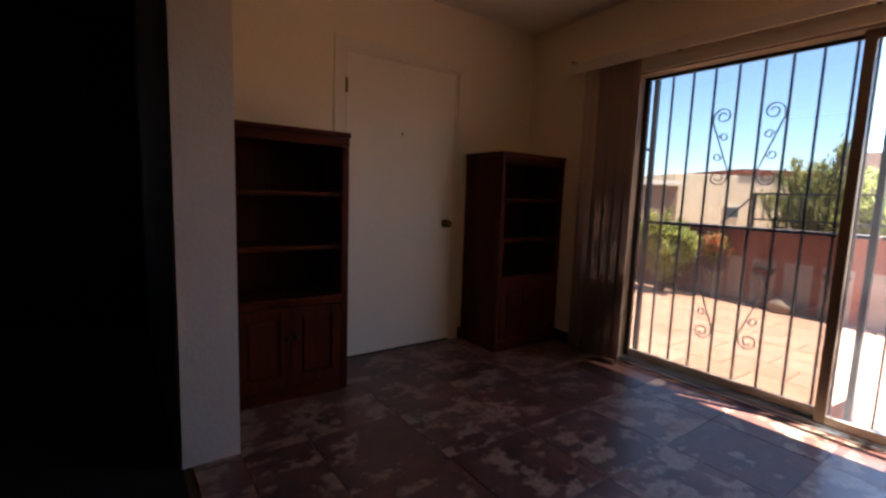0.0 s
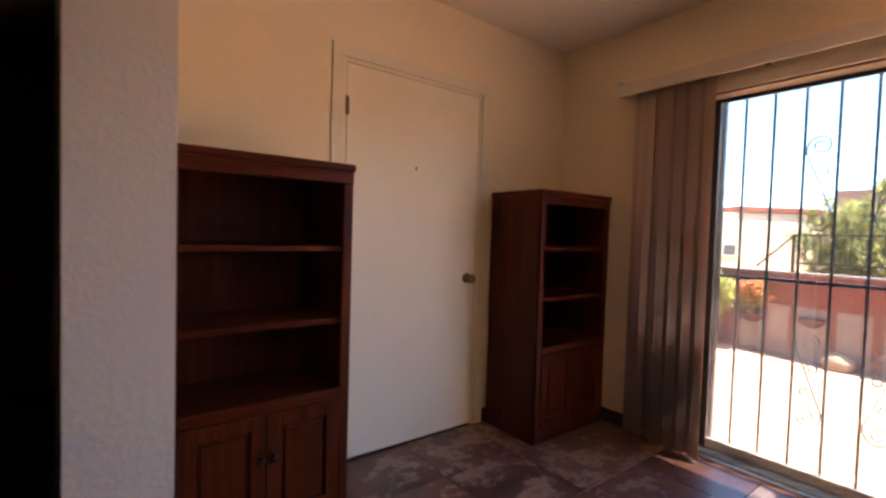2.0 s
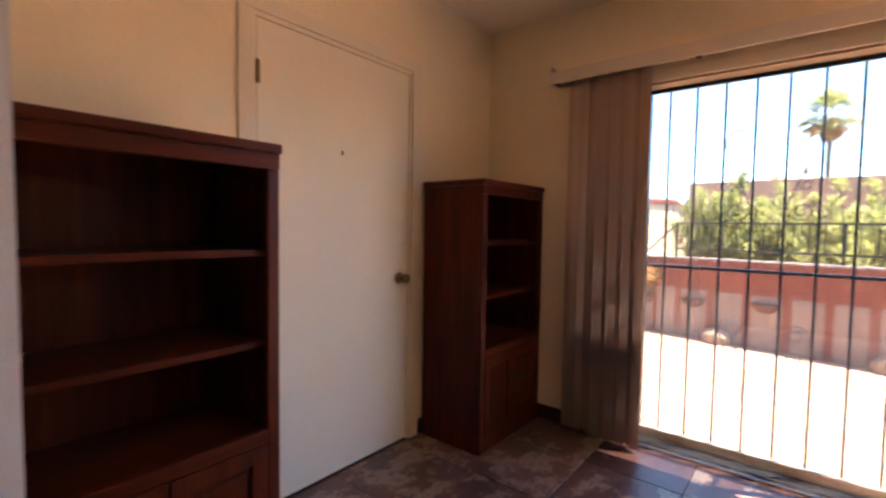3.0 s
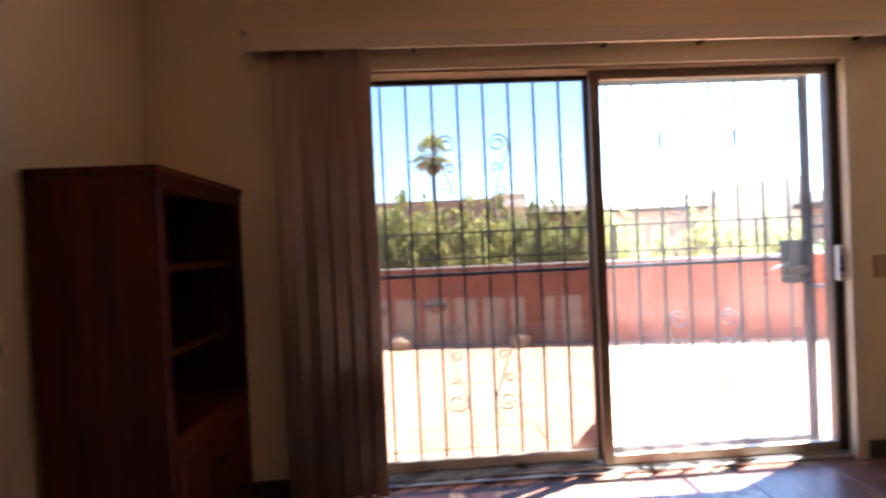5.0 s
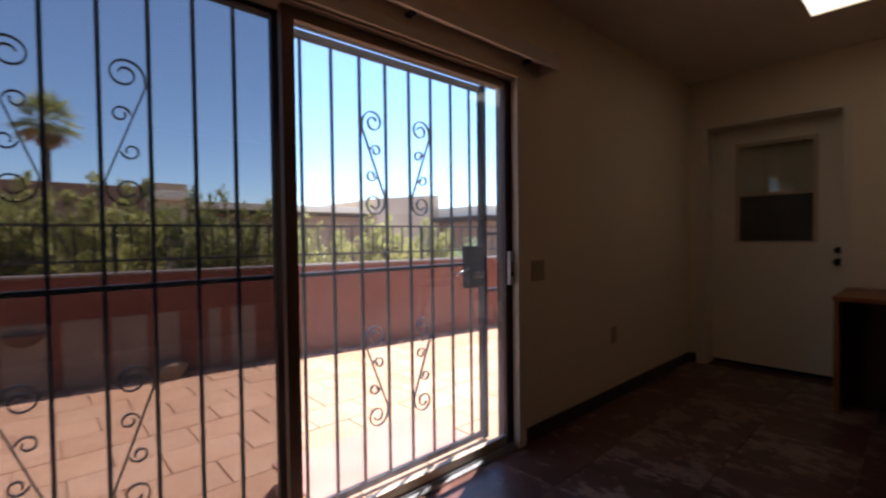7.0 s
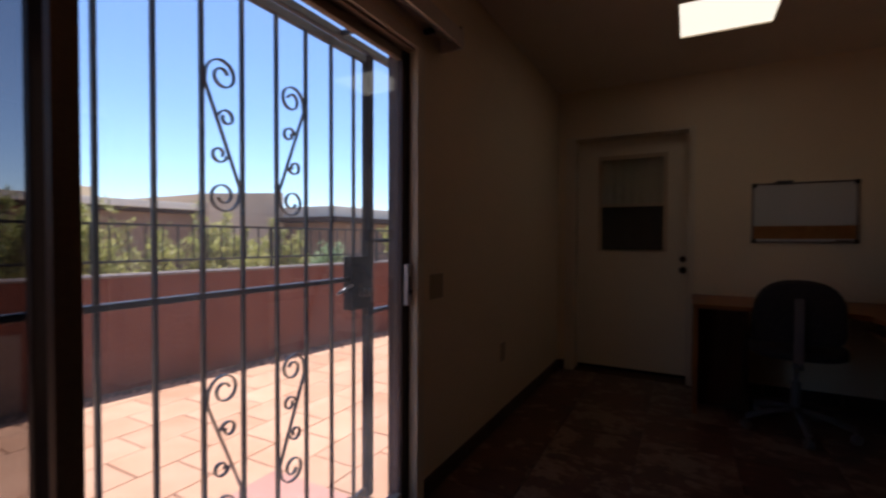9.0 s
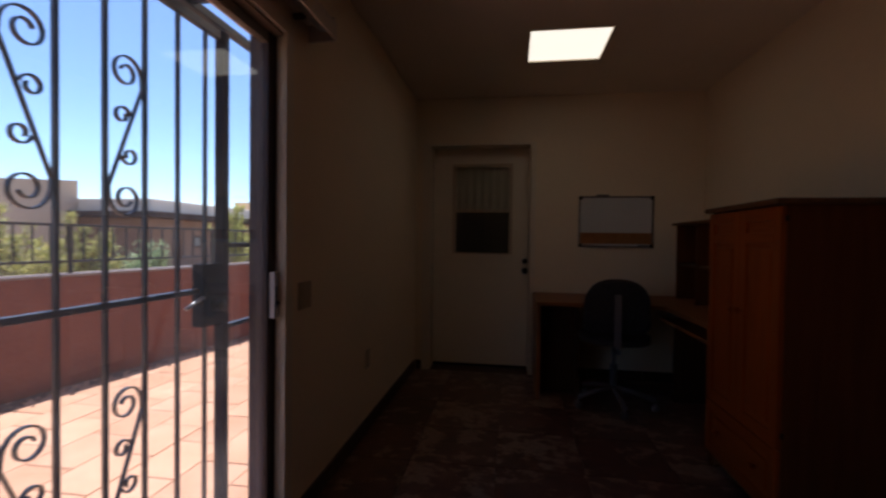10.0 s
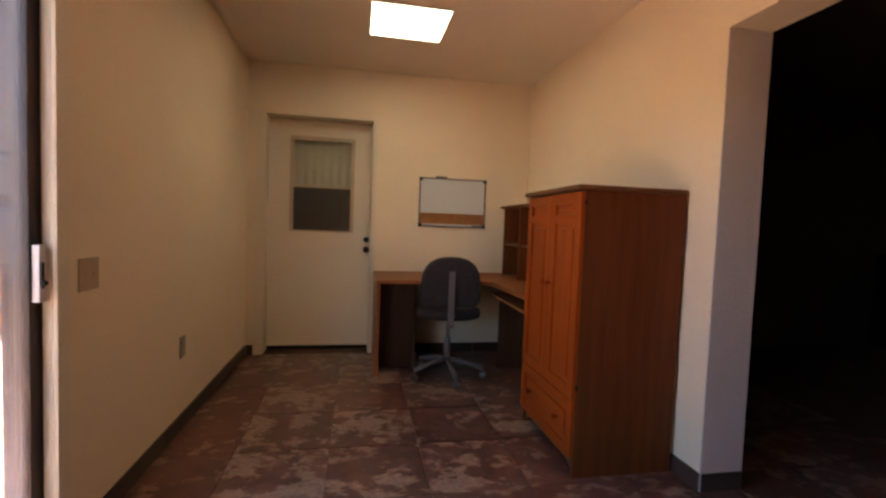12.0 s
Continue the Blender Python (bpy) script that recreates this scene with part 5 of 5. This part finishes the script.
far_window(h4, -3.55, -2.92, 13.0, 0.62, 1.14, TRIMPAINT)
h4.rotation_euler.z = radians(58)
h4.location = (-3.243, 19.012, -0.14)
h5 = thing("house", "far pale stucco house on the rise", "house", (32, 16, -0.14))
part("wall", prism(30.8, 11, 44, 20, -0.14, 3.2), HOUSE_TAN, h5)
part("upper_wall", prism(33.5, 12, 42, 20, 3.2, 3.9), HOUSE_TAN, h5)
h6 = thing("house", "tan stucco house west of the plot", "house", (-14, -4, -0.14))
part("wall", prism(-20.0, -10.0, -11.0, 1.5, -0.14, 3.0), HOUSE_SAND, h6)
part("coping", block(-20.1, -10.1, 3.0, -10.9, 1.6, 3.12, 0.02), HOUSE_SAND, h6)

palm = thing("palm_tree", "tall fan palm with a skirt of dry fronds", "palm tree", (2.5, 40, -0.14))
bm = bmesh.new()
tube(bm, [(2.5, 40, -0.14), (2.52, 40, 3.0), (2.46, 40, 6.0), (2.5, 40, 9.1)], 0.17, 10)
part("trunk", bm, BARK, palm, "", True)
pr = random.Random(21)


def fan(count, lo_el, hi_el, ln, z):
    out = []
    for _ in range(count):
        a, el = pr.uniform(0, 2 * math.pi), radians(pr.uniform(lo_el, hi_el))
        d = Vector((math.cos(a) * math.cos(el), math.sin(a) * math.cos(el), math.sin(el)))
        hub = Vector((2.5, 40, z)) + d * ln * pr.uniform(0.35, 0.55)
        side = d.cross(Vector((0, 0, 1))).normalized()
        out.append((Vector((2.5, 40, z)), d, ln * 0.5, 0.04))
        for k in range(11):
            b = radians(-75 + 15 * k)
            dd = d * math.cos(b) + side * math.sin(b) + Vector((0, 0, -0.28 * abs(math.sin(b)) - 0.1))
            out.append((hub, dd, ln * pr.uniform(0.5, 0.68), 0.11))
    return out


for nm, lv, mt in (("crown", fan(38, 8, 85, 2.0, 9.6) + fan(24, -38, 6, 2.3, 9.55), LEAF_PALM), ("dry_skirt", fan(30, -89, -64, 1.6, 9.2) + fan(9, -45, -10, 2.1, 9.4), LEAF_DRY)):
    ob = new(nm, leaf_mesh(nm, lv, mt))
    ob.parent = palm
    ob.matrix_parent_inverse = Matrix.Translation(-palm.location)

# ---------------------------------------------------------------- tiles and pavers
slabs = {}


def slab_mesh(name, w, d, h, bev, material):
    key = (name, round(w, 3), round(d, 3))
    if key not in slabs:
        b = bmesh.new()
        e = bev
        lo = [b.verts.new((x, y, -h)) for x, y in ((0, 0), (w, 0), (w, d), (0, d))]
        mi = [b.verts.new((x, y, -e)) for x, y in ((0, 0), (w, 0), (w, d), (0, d))]
        hi = [b.verts.new((x, y, 0)) for x, y in ((e, e), (w - e, e), (w - e, d - e), (e, d - e))]
        b.faces.new(hi)
        for p, q in ((lo, mi), (mi, hi)):
            for i in range(4):
                j = (i + 1) % 4
                b.faces.new((p[i], p[j], q[j], q[i]))
        slabs[key] = mesh_of(name, b, material)
    return slabs[key]


def lay(name, owner, x0, y0, x1, y1, z, sx, sy, ox, oy, gap, h, bev, material, stagger=0.0, jitter=0.0):
    """Lays slabs over a rectangle, cut at its edges. ox, oy: where one joint crossing lies."""
    r = random.Random(7)
    j0 = math.floor((y0 - oy) / sy)
    j = j0
    while oy + j * sy < y1 - 0.02:
        a, b = max(y0, oy + j * sy), min(y1, oy + (j + 1) * sy)
        sh = stagger * sx * (j % 2)
        i = math.floor((x0 - ox - sh) / sx)
        while ox + sh + i * sx < x1 - 0.02:
            c, d = max(x0, ox + sh + i * sx), min(x1, ox + sh + (i + 1) * sx)
            if b - a > 0.04 and d - c > 0.04:
                ob = new(name, slab_mesh(name, d - c - gap, b - a - gap, h, bev, material))
                ob.parent = owner
                ob.location = (c + gap / 2, a + gap / 2, z + r.uniform(-jitter, jitter))
            i += 1
        j += 1


fl = thing("floor_tiling", "rust-brown slate-look floor tiles with beige drifts", "floor", (0, 0, 0), kind="structure")
lay("tile", fl, 0.0, -W, L, 0.0, 0.0, 0.46, 0.46, 0.40, -0.35, 0.003, 0.011, 0.001, TILE, 0.0, 0.0006)
lay("tile", fl, OX0, -W - T, OX1, -W, 0.0, 0.46, 0.46, 0.40, -0.35, 0.003, 0.011, 0.001, TILE, 0.0, 0.0006)
lay("tile", fl, OX0 + 0.30, -4.0, L, -W - T, 0.0, 0.46, 0.46, 0.40, -0.35, 0.003, 0.011, 0.001, TILE, 0.0, 0.0006)
pv = thing("patio_paving", "sunlit terracotta patio pavers in staggered rows", "patio", (0, 0, 0), kind="structure")
lay("paver", pv, -3.2, 0.21, 9.6, 3.5, GZ, 0.41, 0.305, 0.1, 0.21, 0.006, 0.03, 0.003, PAVER, 0.5, 0.0015)

bb = thing("baseboard", "dark slate-look tile baseboard along the walls", "baseboard", (0, 0, 0), kind="structure")


def skirting(x0, y0, x1, y1):
    """A run of baseboard tiles on a wall from one point to the other."""
    n = max(1, round(math.hypot(x1 - x0, y1 - y0) / 0.46))
    nx, ny = (y1 - y0), -(x1 - x0)
    q = math.hypot(nx, ny)
    nx, ny = nx / q * 0.011, ny / q * 0.011
    for k in range(n):
        ax, ay = x0 + (x1 - x0) * (k + 0.004) / n, y0 + (y1 - y0) * (k + 0.004) / n
        bx, by = x0 + (x1 - x0) * (k + 0.996) / n, y0 + (y1 - y0) * (k + 0.996) / n
        part("baseboard_tile", block(min(ax, bx, ax + nx), min(ay, by, ay + ny), 0.001, max(ax, bx, ax + nx), max(ay, by, ay + ny), 0.084, 0.002), BASETILE, bb)


skirting(3.408, 0.0, L - 0.012, 0.0)
skirting(0.0, 0.0, DX0 - 0.047, 0.0)
skirting(0.0, WD1 + 0.064, 0.0, -0.012)
skirting(L, -0.012, L, ED1 + 0.062)
skirting(L, ED0 - 0.032, L, -W + 0.012)
skirting(L, -W, OX1, -W)
skirting(OX1, -W, OX1, -W - T)
